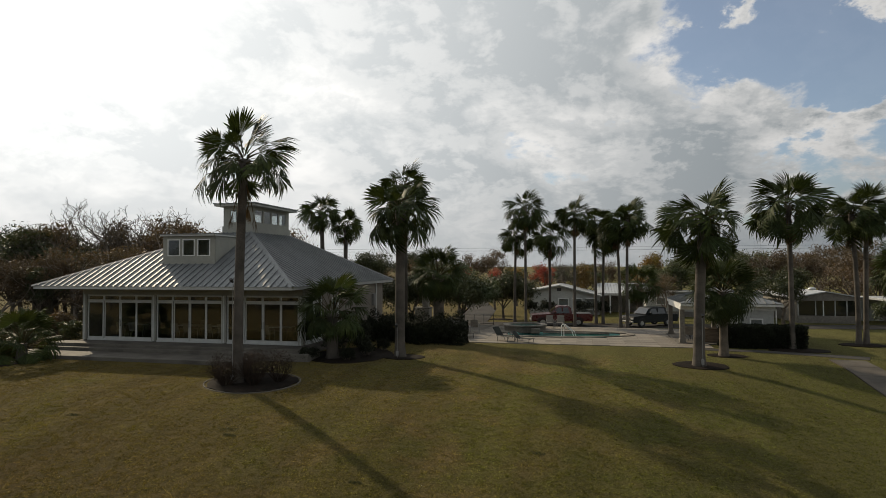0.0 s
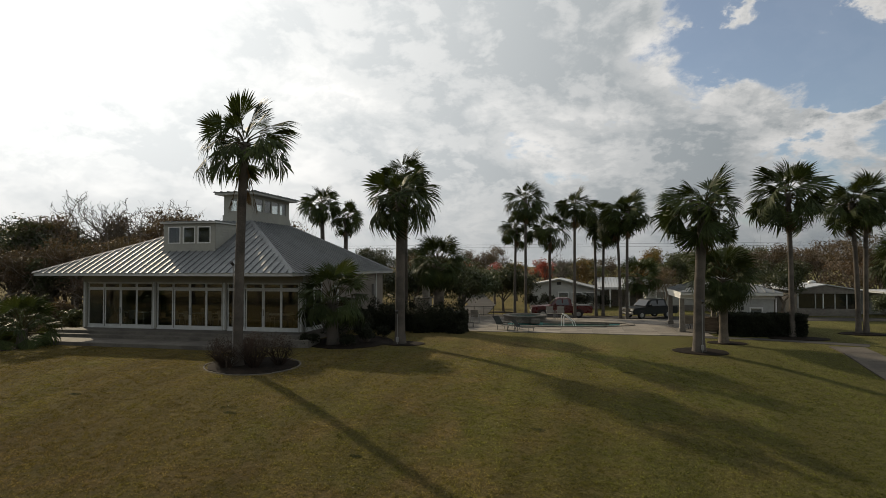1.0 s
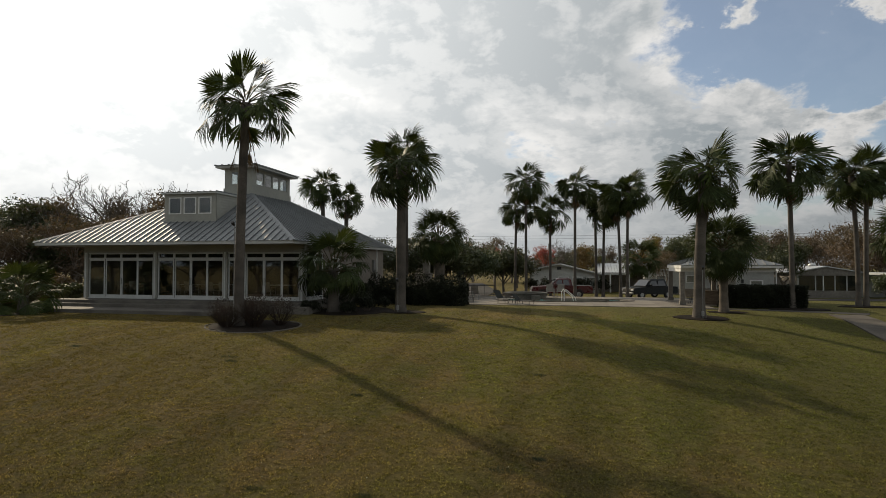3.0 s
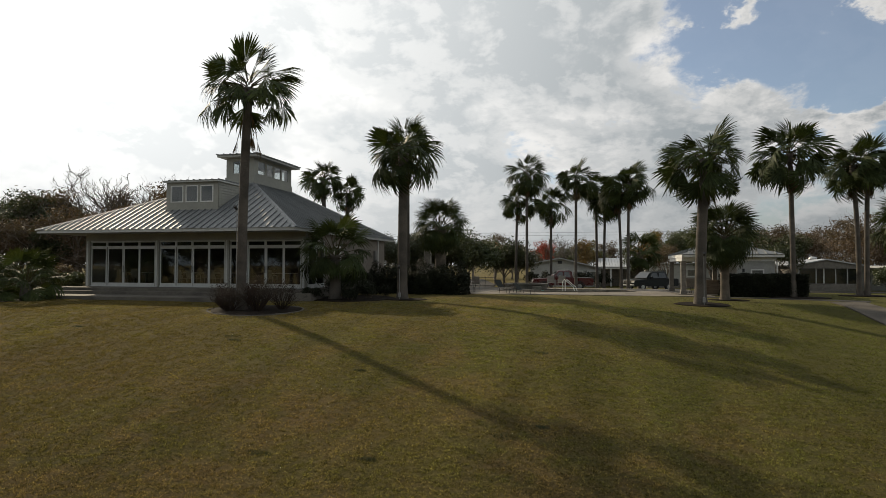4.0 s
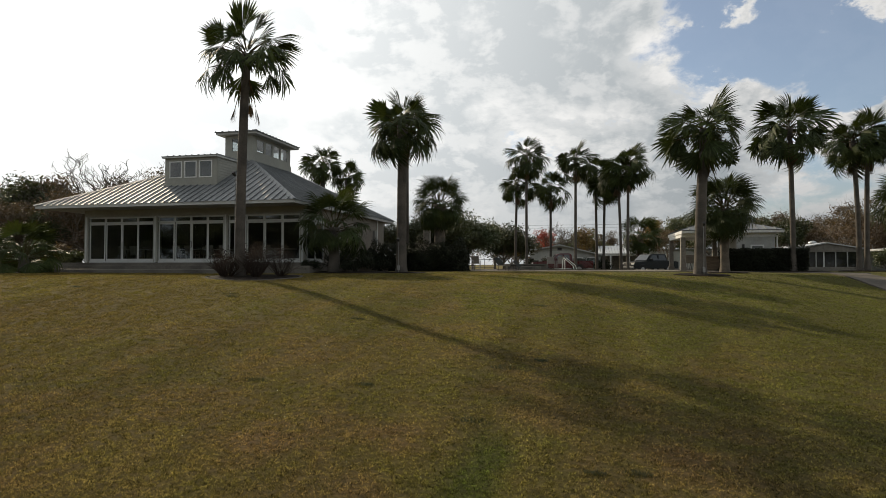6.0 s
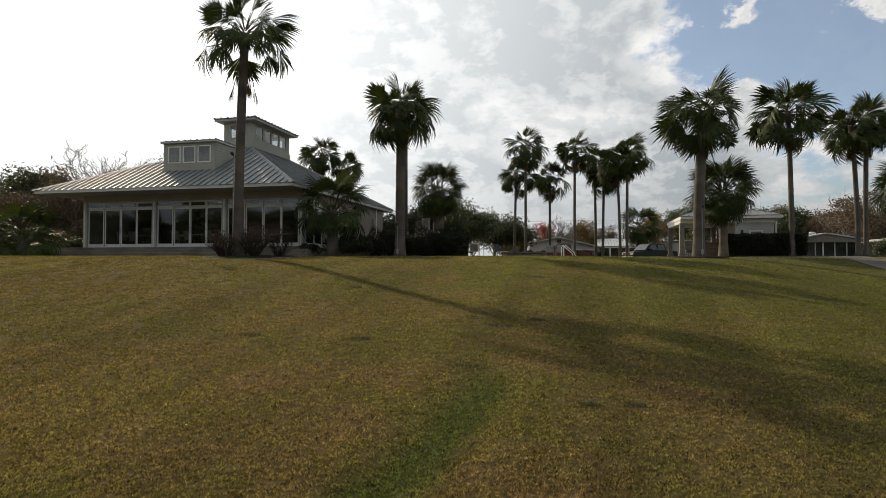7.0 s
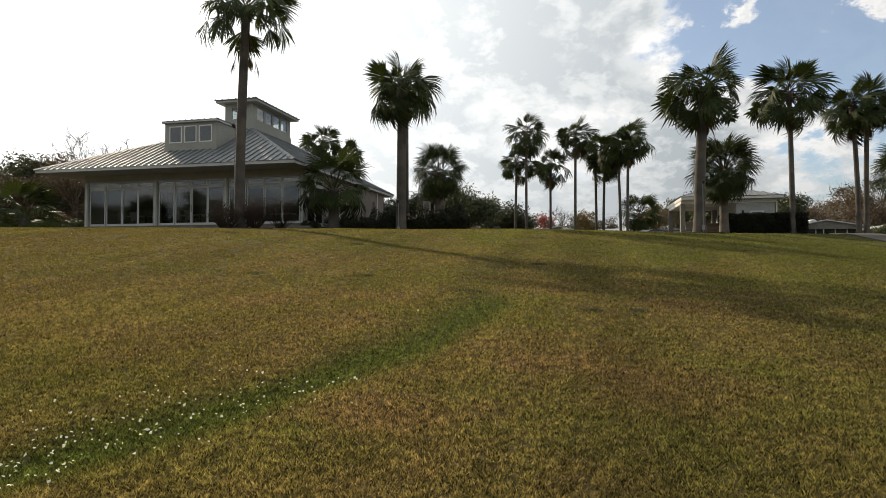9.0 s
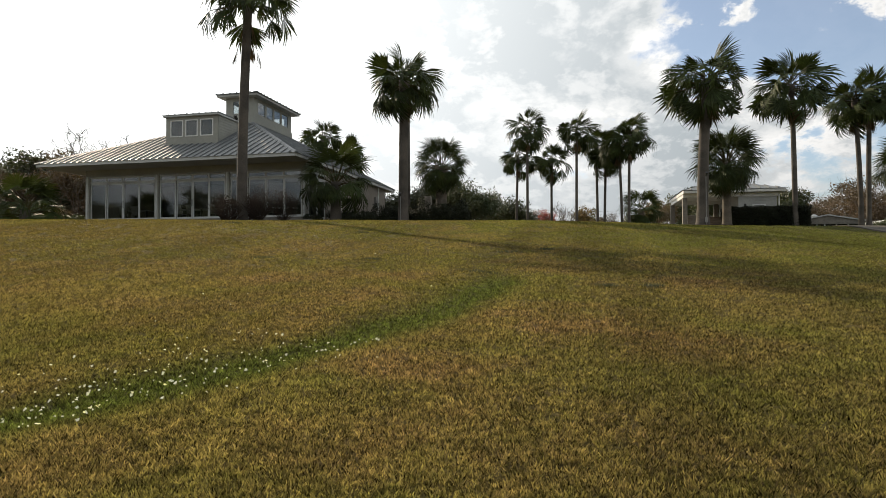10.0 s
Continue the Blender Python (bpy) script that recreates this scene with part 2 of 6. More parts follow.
def box(bm, x0, x1, y0, y1, z0, z1, bevel=0.0, m=None):
    vs = [bm.verts.new((x, y, z)) for x in (x0, x1) for y in (y0, y1) for z in (z0, z1)]
    fs = [bm.faces.new([vs[i] for i in f]) for f in ((0, 1, 3, 2), (4, 6, 7, 5), (0, 4, 5, 1), (2, 3, 7, 6), (0, 2, 6, 4), (1, 5, 7, 3))]
    if bevel:
        es = list({e for f in fs for e in f.edges})
        r = bmesh.ops.bevel(bm, geom=es, offset=bevel, segments=1, affect="EDGES")
        vs = list({v for f in r["faces"] for v in f.verts} | {v for v in vs if v.is_valid})
    if m is not None:
        bmesh.ops.transform(bm, matrix=m, verts=vs)
    return vs


def boxes(*rows, bevel=0.0):
    bm = bmesh.new()
    for r in rows:
        box(bm, *r, bevel=bevel)
    return bm


def prism(bm, ring, z0, z1):
    """An upright prism on a ring of (x, y)."""
    lo, hi = [bm.verts.new((x, y, z0)) for x, y in ring], [bm.verts.new((x, y, z1)) for x, y in ring]
    n = len(ring)
    bm.faces.new(hi)
    bm.faces.new(lo[::-1])
    for i in range(n):
        bm.faces.new((lo[i], lo[(i + 1) % n], hi[(i + 1) % n], hi[i]))


def slab(bm, corners, thick):
    """A flat plate on four or more corners, thickened straight down."""
    top = [bm.verts.new(c) for c in corners]
    low = [bm.verts.new((c[0], c[1], c[2] - thick)) for c in corners]
    n = len(corners)
    bm.faces.new(top)
    bm.faces.new(low[::-1])
    for i in range(n):
        bm.faces.new((low[i], low[(i + 1) % n], top[(i + 1) % n], top[i]))


def tube(bm, points, radii, sides=8, cap=True):
    """A round rod along points with a radius at each."""
    pts = [Vector(p) for p in points]
    if isinstance(radii, (int, float)):
        radii = [radii] * len(pts)
    rings, side = [], None
    for i, p in enumerate(pts):
        d = (pts[min(i + 1, len(pts) - 1)] - pts[max(i - 1, 0)]).normalized()
        if side is None:
            side = d.orthogonal().normalized()
        side = (side - d * side.dot(d)).normalized()
        up = d.cross(side)
        rings.append([bm.verts.new(p + (side * math.cos(a) + up * math.sin(a)) * radii[i]) for a in (2 * math.pi * k / sides for k in range(sides))])
    for a, b in zip(rings, rings[1:]):
        for k in range(sides):
            bm.faces.new((a[k], a[(k + 1) % sides], b[(k + 1) % sides], b[k]))
    if cap:
        bm.faces.new(rings[0][::-1])
        bm.faces.new(rings[-1])


def rod(points, radii, sides=8):
    bm = bmesh.new()
    tube(bm, points, radii, sides)
    return bm


# ---- ground ----
PROFILE = ((-400, -4.4), (-80, -4.0), (-40, -3.75), (-28, -3.38), (-23.5, -3.05), (-19.5, -2.72), (-15.5, -2.18), (-12, -1.65), (-9, -1.27), (-6, -1.0), (-2, -0.86), (4, -0.80), (14, -0.82), (20, -1.12), (36, -1.36), (80, -1.5), (400, -2.0))
YS, ZS = [p[0] for p in PROFILE], [p[1] for p in PROFILE]


def runnel_x(y):
    """Where the damp runnel lies at y."""
    return 12.72 - 0.045 * (y + 20.8) ** 2


def ground_z(x, y):
    # the bank runs askew: its crest swings back towards the east and forward towards the west
    crest = min(1.0, max(0.0, (y + 20) / 15))
    swing = (0.2 + 0.5 * crest if x > 11 else 0.3) * math.copysign(math.sqrt((x - 11) ** 2 + 1.0) - 1.0, x - 11) * min(1.0, max(0.0, (12 - y) / 12))
    v = y - max(-6.0, min(9.0, swing))
    z = sum(float(np.interp(v + o, YS, ZS)) for o in (-1.4, -0.5, 0.5, 1.4)) / 4
    dip = 1.5 * max(0.0, 1 - max(0.0, abs(x - 12.9) - 4.2) / 2.0) * max(0.0, 1 - max(0.0, abs(y - 12.2) - 1.7) / 1.6)   # under the pool
    z -= dip
    if -28 < y < -16:   # the shallow runnel
        z -= 0.05 * math.exp(-(((x - runnel_x(y)) / 0.36) ** 2)) * min(1.0, (-16 - y) / 2)
    return z + (0.03 * noise.noise((x * 0.25, y * 0.25, 0)) if y < 5 else 0.0)


def grown_mesh(name, verts, faces, mat):
    me = bpy.data.meshes.new(name)
    me.from_pydata(verts, [], faces)
    me.materials.append(mat)
    return me


DRY_SPOTS = ((13.6, -23.4, 1.7), (12.9, -25.0, 1.0), (9.9, -20.8, 1.7), (11.4, -20.4, 1.0), (11.5, -22.4, 1.0), (15.5, -20.2, 1.8), (14.4, -24.0, 1.1), (7.0, -22.5, 1.4))   # x, y, reach


def lawn_material():
    m = bpy.data.materials.new("lawn")
    m.use_nodes = True
    nt = m.node_tree
    N, L = nt.nodes.new, nt.links.new
    b = nt.nodes["Principled BSDF"]
    b.inputs["Roughness"].default_value = 1.0
    b.inputs["Specular IOR Level"].default_value = 0.06
    b.inputs["Specular Tint"].default_value = (1.0, 0.9, 0.5, 1)
    b.inputs["Sheen Weight"].default_value, b.inputs["Sheen Roughness"].default_value = 0.18, 0.4
    b.inputs["Sheen Tint"].default_value = (0.75, 0.68, 0.34, 1)
    pos = N("ShaderNodeNewGeometry").outputs["Position"]

    def noise_of(scale, detail=6.0, rough=0.55, stretch=None):
        n = N("ShaderNodeTexNoise")
        n.inputs["Scale"].default_value, n.inputs["Detail"].default_value, n.inputs["Roughness"].default_value = scale, detail, rough
        if stretch:
            mp = N("ShaderNodeMapping")
            mp.inputs["Scale"].default_value, mp.inputs["Rotation"].default_value = stretch, (0, 0, radians(-20))
            L(pos, mp.inputs[0])
            L(mp.outputs[0], n.inputs["Vector"])
        else:
            L(pos, n.inputs["Vector"])
        return n.outputs[0]

    def mixed(f, a, c, blend="MIX"):
        n = N("ShaderNodeMix")
        n.data_type, n.blend_type = "RGBA", blend
        for s, v in ((0, f), (6, a), (7, c)):
            if isinstance(v, (int, float, tuple)):
                n.inputs[s].default_value = v
            else:
                L(v, n.inputs[s])
        return n.outputs[2]

    def ranged(v, a, c, d=0.0, e=1.0):
        n = N("ShaderNodeMapRange")
        L(v, n.inputs[0])
        for i, x in zip((1, 2, 3, 4), (a, c, d, e)):
            n.inputs[i].default_value = x
        return n.outputs[0]

    def sm(v, w, off):
        d = N("ShaderNodeVectorMath")
        d.operation = "DOT_PRODUCT"
        L(v, d.inputs[0])
        d.inputs[1].default_value = w
        a = N("ShaderNodeMath")
        a.operation = "ADD"
        L(d.outputs["Value"], a.inputs[0])
        a.inputs[1].default_value = off
        return a.outputs[0]

    green, olive, dry, rust = (0.056, 0.055, 0.013, 1), (0.075, 0.059, 0.017, 1), (0.096, 0.067, 0.027, 1), (0.088, 0.053, 0.026, 1)
    col = mixed(ranged(noise_of(0.22, 4), 0.40, 0.60), olive, green)
    col = mixed(ranged(noise_of(0.55, 6), 0.50, 0.66), col, dry)
    # the western part is darker and browner
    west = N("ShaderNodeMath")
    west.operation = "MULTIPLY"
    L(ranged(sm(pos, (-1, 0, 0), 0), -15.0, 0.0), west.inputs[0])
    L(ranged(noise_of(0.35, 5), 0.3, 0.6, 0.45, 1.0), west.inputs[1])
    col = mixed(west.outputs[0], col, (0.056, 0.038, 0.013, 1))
    # greener towards the east, and darkened there in the colour for missing shadows
    east = ranged(sm(pos, (1, 0, 0), 0), 11.0, 22.0, 0.0, 0.9)
    col = mixed(east, col, (0.044, 0.045, 0.012, 1))
    # dry, reddish turf at the foot of the bank
    foot = ranged(sm(pos, (0, -1, 0), 0), 12.5, 17.0)
    patch = ranged(noise_of(0.42, 5), 0.44, 0.60, 0.2, 0.7)
    flat = N("ShaderNodeVectorMath")
    flat.operation = "MULTIPLY"
    L(pos, flat.inputs[0])
    flat.inputs[1].default_value = (1, 1, 0)
    for x, y, r in DRY_SPOTS:
        far = N("ShaderNodeVectorMath")
        far.operation = "DISTANCE"
        L(flat.outputs[0], far.inputs[0])
        far.inputs[1].default_value = (x, y, 0)
        spot = N("ShaderNodeMath")
        spot.operation = "MAXIMUM"
        L(patch, spot.inputs[0])
        L(ranged(far.outputs["Value"], 0.25 * r, r, 1.0, 0.0), spot.inputs[1])
        patch = spot.outputs[0]
    ragged = N("ShaderNodeMath")
    ragged.operation = "MULTIPLY"
    L(patch, ragged.inputs[0])
    L(ranged(noise_of(1.7, 6), 0.36, 0.56, 0.25, 1.0), ragged.inputs[1])
    patch = ragged.outputs[0]
    both = N("ShaderNodeMath")
    both.operation = "MULTIPLY"
    L(foot, both.inputs[0])
    L(patch, both.inputs[1])
    col = mixed(both.outputs[0], col, rust)
    # a damp green runnel that crosses the foot of the bank
    bend = N("ShaderNodeMath")
    bend.operation = "MULTIPLY"
    for k in (0, 1):
        L(sm(pos, (0, 1, 0), 20.8), bend.inputs[k])
    line = N("ShaderNodeMath")
    line.operation = "MULTIPLY_ADD"
    L(bend.outputs[0], line.inputs[0])
    line.inputs[1].default_value = 0.045
    L(sm(pos, (1, 0, 0), -12.72 - 0.3), line.inputs[2])
    wob = N("ShaderNodeMath")
    wob.operation = "MULTIPLY_ADD"
    L(noise_of(0.9, 4), wob.inputs[0])
    wob.inputs[1].default_value = 0.6
    L(line.outputs[0], wob.inputs[2])
    dist = N("ShaderNodeMath")
    dist.operation = "ABSOLUTE"
    L(wob.outputs[0], dist.inputs[0])
    strip = N("ShaderNodeMath")
    strip.operation = "MULTIPLY"
    L(ranged(dist.outputs[0], 0.12, 0.48, 0.95, 0.0), strip.inputs[0])
    L(ranged(sm(pos, (0, -1, 0), 0), 18.6, 20.6), strip.inputs[1])
    col = mixed(strip.outputs[0], col, (0.029, 0.036, 0.008, 1))
    # mower's passes
    col = mixed(1.0, col, ranged(noise_of(0.9, 2, 0.5, (0.9, 0.06, 0.06)), 0.35, 0.65, 0.80, 1.20), "MULTIPLY")
    col = mixed(1.0, col, ranged(noise_of(5.0, 6, 0.7), 0.36, 0.64, 0.78, 1.22), "MULTIPLY")
    col = mixed(1.0, col, ranged(noise_of(16.0, 5, 0.85), 0.40, 0.60, 0.42, 1.58), "MULTIPLY")
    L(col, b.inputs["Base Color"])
    bump = N("ShaderNodeBump")
    bump.inputs["Strength"].default_value, bump.inputs["Distance"].default_value = 1.0, 0.07
    L(noise_of(14.0, 6, 0.85), bump.inputs["Height"])
    L(bump.outputs[0], b.inputs["Normal"])
    return m


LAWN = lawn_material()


def build_ground():
    xs = sorted({*np.linspace(-40, 60, 81), *np.linspace(2, 26, 97), -2500, -900, -300, -120, -70, 90, 140, 300, 900, 2500})
    ys = sorted({*np.linspace(-40, 60, 81), *np.linspace(-28, -4, 97), -2500, -900, -300, -120, -70, 90, 140, 300, 900, 2500})
    xs, ys = [float(x) for x in xs], [float(y) for y in ys]
    verts = [(x, y, ground_z(x, y)) for y in ys for x in xs]
    n = len(xs)
    faces = [(j * n + i, j * n + i + 1, (j + 1) * n + i + 1, (j + 1) * n + i) for j in range(len(ys) - 1) for i in range(n - 1)]
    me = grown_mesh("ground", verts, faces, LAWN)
    me.polygons.foreach_set("use_smooth", [True] * len(faces))
    tagged(new("ground", me), "mown lawn, part dry and part green, falling to a bank", "lawn", kind="structure")


build_ground()

# ---- clubhouse ----
FLOOR, EAVE, TOP = -0.28, 2.77, 5.87
EX0, EX1, EY0, EY1 = -14.92, 0.40, -1.78, 13.97      # the eaves
TX0, TX1, TY0, TY1 = -7.15, -5.35, 4.05, 8.75        # where the slopes end under the cupola
WX0, WX1, WY0, WY1 = -13.3, 0.12, 0.0, 12.5          # the walls


def sliding_bay(house, x0, x1, y, panels, facing="front"):
    """Sliding doors and transoms between two posts; the side bay runs along y at x."""
    w = (x1 - x0) / panels
    turn = Matrix.Identity(4) if facing == "front" else Matrix(((0, -1, 0, y), (1, 0, 0, 0), (0, 0, 1, 0), (0, 0, 0, 1)))
    yy = y if facing == "front" else 0.0

    def put(name, bm, mat, parent, label=""):
        bmesh.ops.transform(bm, matrix=turn, verts=bm.verts[:])
        return part(name, bm, mat, parent, label)

    z0, z1, z2, z3 = FLOOR, 1.90, 1.95, 2.17
    head = put("door_head", boxes((x0, x1, yy - 0.05, yy + 0.09, z1 - 0.0, z2 + 0.01)), "frame", house)
    put("transom_head", boxes((x0, x1, yy - 0.05, yy + 0.09, z3, z3 + 0.06)), "frame", house)
    put("door_track", boxes((x0, x1, yy - 0.06, yy + 0.10, z0 - 0.02, z0 + 0.05)), "frame", house)
    for i in range(panels):
        a, b = x0 + i * w + 0.012, x0 + (i + 1) * w - 0.012
        back = 0.0 if i in (0, panels - 1) else 0.045
        y0, y1 = yy + back - 0.02, yy + back + 0.02
        e = 0.062
        door = put("glass_door", boxes((a, a + e, y0, y1, z0 + 0.05, z1), (b - e, b, y0, y1, z0 + 0.05, z1), (a + e, b - e, y0, y1, z0 + 0.05, z0 + 0.19), (a + e, b - e, y0, y1, z1 - 0.11, z1)), "frame", house)
        g = put("pane", boxes((a + e, b - e, (y0 + y1) / 2 - 0.006, (y0 + y1) / 2 + 0.006, z0 + 0.19, z1 - 0.11)), "glass", door)
        g.visible_shadow = False
        if panels == 4 and i in (1, 2):
            hx = b - 0.03 if i == 1 else a + 0.03
            hb = bmesh.new()
            tube(hb, [(hx, y0 - 0.004, 0.50), (hx, y0 - 0.05, 0.53), (hx, y0 - 0.05, 0.82), (hx, y0 - 0.004, 0.85)], 0.012, 6)
            put("handle", hb, "dark_metal", door, "dark pull handle")
        t = put("transom", boxes((a, a + 0.05, yy - 0.02, yy + 0.03, z2 + 0.01, z3), (b - 0.05, b, yy - 0.02, yy + 0.03, z2 + 0.01, z3), (a + 0.05, b - 0.05, yy - 0.02, yy + 0.03, z3 - 0.02, z3)), "frame", house)
        g = put("pane", boxes((a + 0.05, b - 0.05, yy, yy + 0.012, z2 + 0.01, z3)), "glass", t)
        g.visible_shadow = False
    return head


def roof_slope(house, a, b, c, d, count):
    """Standing-seam panels on the slope with eave a-b and top d-c; each is a strip with an upstanding seam, cut along the hips."""
    a, b, c, d = (Vector(v) for v in (a, b, c, d))
    along = (b - a).normalized()
    n = (b - a).cross(d - a).normalized()
    up = n.cross(along)
    width = (b - a).length
    rise = (d - a).dot(up)
    left, right = (d - a).dot(along), (c - a).dot(along)

    def reach(s):
        """How far up the slope a line at s along the eave runs before a hip cuts it."""
        if s < left:
            return rise * s / left
        if s > right:
            return rise * (width - s) / (width - right)
        return rise

    step = width / count
    for i in range(count):
        s0, s1 = i * step, (i + 1) * step
        stops = [s0] + [s for s in (left, right) if s0 + 0.01 < s < s1 - 0.01] + [s1]
        bm = bmesh.new()
        lo = [bm.verts.new(a + along * s) for s in stops]
        hi = [bm.verts.new(a + along * s + up * max(reach(s), 0.02)) for s in stops]
        bm.faces.new(lo + hi[::-1])
        h = reach(s1)
        if h > 0.1 and i < count - 1:
            p, q = a + along * s1, a + along * s1 + up * (h - 0.02)
            ring = lambda o: [bm.verts.new(o + along * u + n * v) for u, v in ((-0.016, 0.002), (-0.016, 0.05), (0.016, 0.05), (0.016, 0.002))]
            r0, r1 = ring(p), ring(q)
            for k in range(4):
                bm.faces.new((r0[k], r0[(k + 1) % 4], r1[(k + 1) % 4], r1[k]))
            bm.faces.new(r0)
        part("roof_panel", bm, "metal_roof", house)


def clubhouse():
    house = thing("clubhouse", "grey single-storey clubhouse with a hipped metal roof, dormer and cupola", "building")
    # slab, back and side walls
    part("floor_slab", boxes((WX0 - 0.15, WX1 + 0.15, WY0 - 0.35, WY1 + 0.1, -1.3, FLOOR - 0.02)), "concrete", house)
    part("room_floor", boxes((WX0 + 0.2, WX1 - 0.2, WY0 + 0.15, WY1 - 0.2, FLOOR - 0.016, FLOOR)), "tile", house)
    bm = boxes((WX0, WX0 + 0.2, WY0 + 0.2, WY1, FLOOR - 0.3, 2.70), (WX0 + 0.2, WX1, WY1 - 0.2, WY1, FLOOR - 0.3, 2.70))
    part("wall", bm, "stucco", house)
    # the east wall stands round a side door and a tall window
    bm = boxes((WX1 - 0.2, WX1, 2.35, 3.6, FLOOR - 0.3, 2.70), (WX1 - 0.2, WX1, 3.6, 4.5, 2.0, 2.70), (WX1 - 0.2, WX1, 3.6, 4.5, FLOOR - 0.3, FLOOR), (WX1 - 0.2, WX1, 4.5, WY1 - 0.2, FLOOR - 0.3, 2.70), (WX1 - 0.2, WX1, 0.25, 2.35, 2.23, 2.70))
    part("wall", bm, "stucco", house)
    wf = part("side_window", boxes((WX1 - 0.14, WX1 + 0.03, 3.6, 3.68, FLOOR, 2.0), (WX1 - 0.14, WX1 + 0.03, 4.42, 4.5, FLOOR, 2.0), (WX1 - 0.14, WX1 + 0.03, 3.68, 4.42, 1.92, 2.0), (WX1 - 0.14, WX1 + 0.03, 3.68, 4.42, FLOOR, FLOOR + 0.1)), "white", house, "white framed tall side window")
    part("pane", boxes((WX1 - 0.08, WX1 - 0.068, 3.68, 4.42, FLOOR + 0.1, 1.92)), "glass", wf).visible_shadow = False
    # the room: ceiling and partition coloured dark as its shade, furniture dimly seen through the doors
    part("room_ceiling", boxes((WX0 + 0.2, WX1 - 0.2, WY0 + 0.15, WY1 - 0.2, 2.45, 2.50)), "room_shade", house)
    part("partition", boxes((WX0 + 0.2, WX1 - 0.2, 6.0, 6.12, FLOOR, 2.45)), "room_shade", house)
    # front: posts, beam, door bays
    posts = (-13.2, -8.72, -4.42, 0.0)
    for x in posts:
        part("post", boxes((x - 0.13, x + 0.13, -0.10, 0.16, FLOOR, 2.24), bevel=0.012), "siding", house)
        part("post_trim", boxes((x - 0.045, x + 0.045, -0.125, -0.102, FLOOR, 2.24)), "frame", house)
    part("beam", boxes((WX0 - 0.02, WX1, -0.08, 0.2, 2.24, 2.70), (WX0 - 0.02, WX1 + 0.02, -0.095, -0.08, 2.24, 2.30)), "siding", house)
    for a, b in zip(posts, posts[1:]):
        sliding_bay(house, a + 0.14, b - 0.14, 0.02, 4)
    sliding_bay(house, 0.28, 2.33, WX1 - 0.06, 2, "side")
    # eaves: soffit, fascia, gutter edge
    part("soffit", boxes((EX0 + 0.06, EX1 - 0.06, EY0 + 0.06, EY1 - 0.06, 2.62, 2.66)), "soffit", house)
    f = boxes((EX0, EX1, EY0, EY0 + 0.05, 2.61, 2.765), (EX0, EX1, EY1 - 0.05, EY1, 2.61, 2.765), (EX0, EX0 + 0.05, EY0 + 0.05, EY1 - 0.05, 2.61, 2.765), (EX1 - 0.05, EX1, EY0 + 0.05, EY1 - 0.05, 2.61, 2.765))
    part("fascia", f, "frame", house)
    # four slopes and hip caps
    A, B, C, D = (EX0 - 0.05, EY0 - 0.05, EAVE), (EX1 + 0.05, EY0 - 0.05, EAVE), (EX1 + 0.05, EY1 + 0.05, EAVE), (EX0 - 0.05, EY1 + 0.05, EAVE)
    a, b, c, d = (TX0, TY0, TOP), (TX1, TY0, TOP), (TX1, TY1, TOP), (TX0, TY1, TOP)
    roof_slope(house, A, B, b, a, 38)
    roof_slope(house, B, C, c, b, 39)
    roof_slope(house, C, D, d, c, 38)
    roof_slope(house, D, A, a, d, 39)
    for p, q in ((A, a), (B, b), (C, c), (D, d)):
        p, q = Vector(p), Vector(q)
        way = (q - p).normalized()
        side = way.cross(Vector((0, 0, 1))).normalized()
        bm = bmesh.new()
        ring = lambda o: [bm.verts.new(o + side * u + Vector((0, 0, v))) for u, v in ((-0.17, -0.035), (-0.02, 0.055), (0.02, 0.055), (0.17, -0.035))]
        r0, r1 = ring(p), ring(q)
        for k in range(3):
            bm.faces.new((r0[k], r0[k + 1], r1[k + 1], r1[k]))
        part("hip_cap", bm, "metal_roof", house, "folded metal hip cap")
    dormer(house)
    cupola(house)
    # downspout and meter box on the east wall
    bm = rod([(WX1 + 0.05, 11.0, 2.6), (WX1 + 0.05, 11.0, -0.9)], 0.045, 8)
    part("downspout", bm, "white", house, "white downspout")
    part("meter_box", boxes((WX1, WX1 + 0.16, 10.2, 10.6, 1.1, 1.9), bevel=0.015), "pvc", house)


def pane_window(name, parent, x0, x1, z0, z1, y, turn=None, frame="white", bar=0.055):
    """A framed fixed window that faces -y; turn carries it to another wall."""
    m = turn or Matrix.Identity(4)
    bm = boxes((x0, x0 + bar, y - 0.03, y + 0.05, z0, z1), (x1 - bar, x1, y - 0.03, y + 0.05, z0, z1), (x0 + bar, x1 - bar, y - 0.03, y + 0.05, z1 - bar, z1), (x0 + bar, x1 - bar, y - 0.03, y + 0.05, z0, z0 + bar))
    bmesh.ops.transform(bm, matrix=m, verts=bm.verts[:])
    w = part(name, bm, frame, parent)
    bm = boxes((x0 + bar, x1 - bar, y + 0.0, y + 0.012, z0 + bar, z1 - bar))
    bmesh.ops.transform(bm, matrix=m, verts=bm.verts[:])
    part("pane", bm, "glass", w).visible_shadow = False
    return w


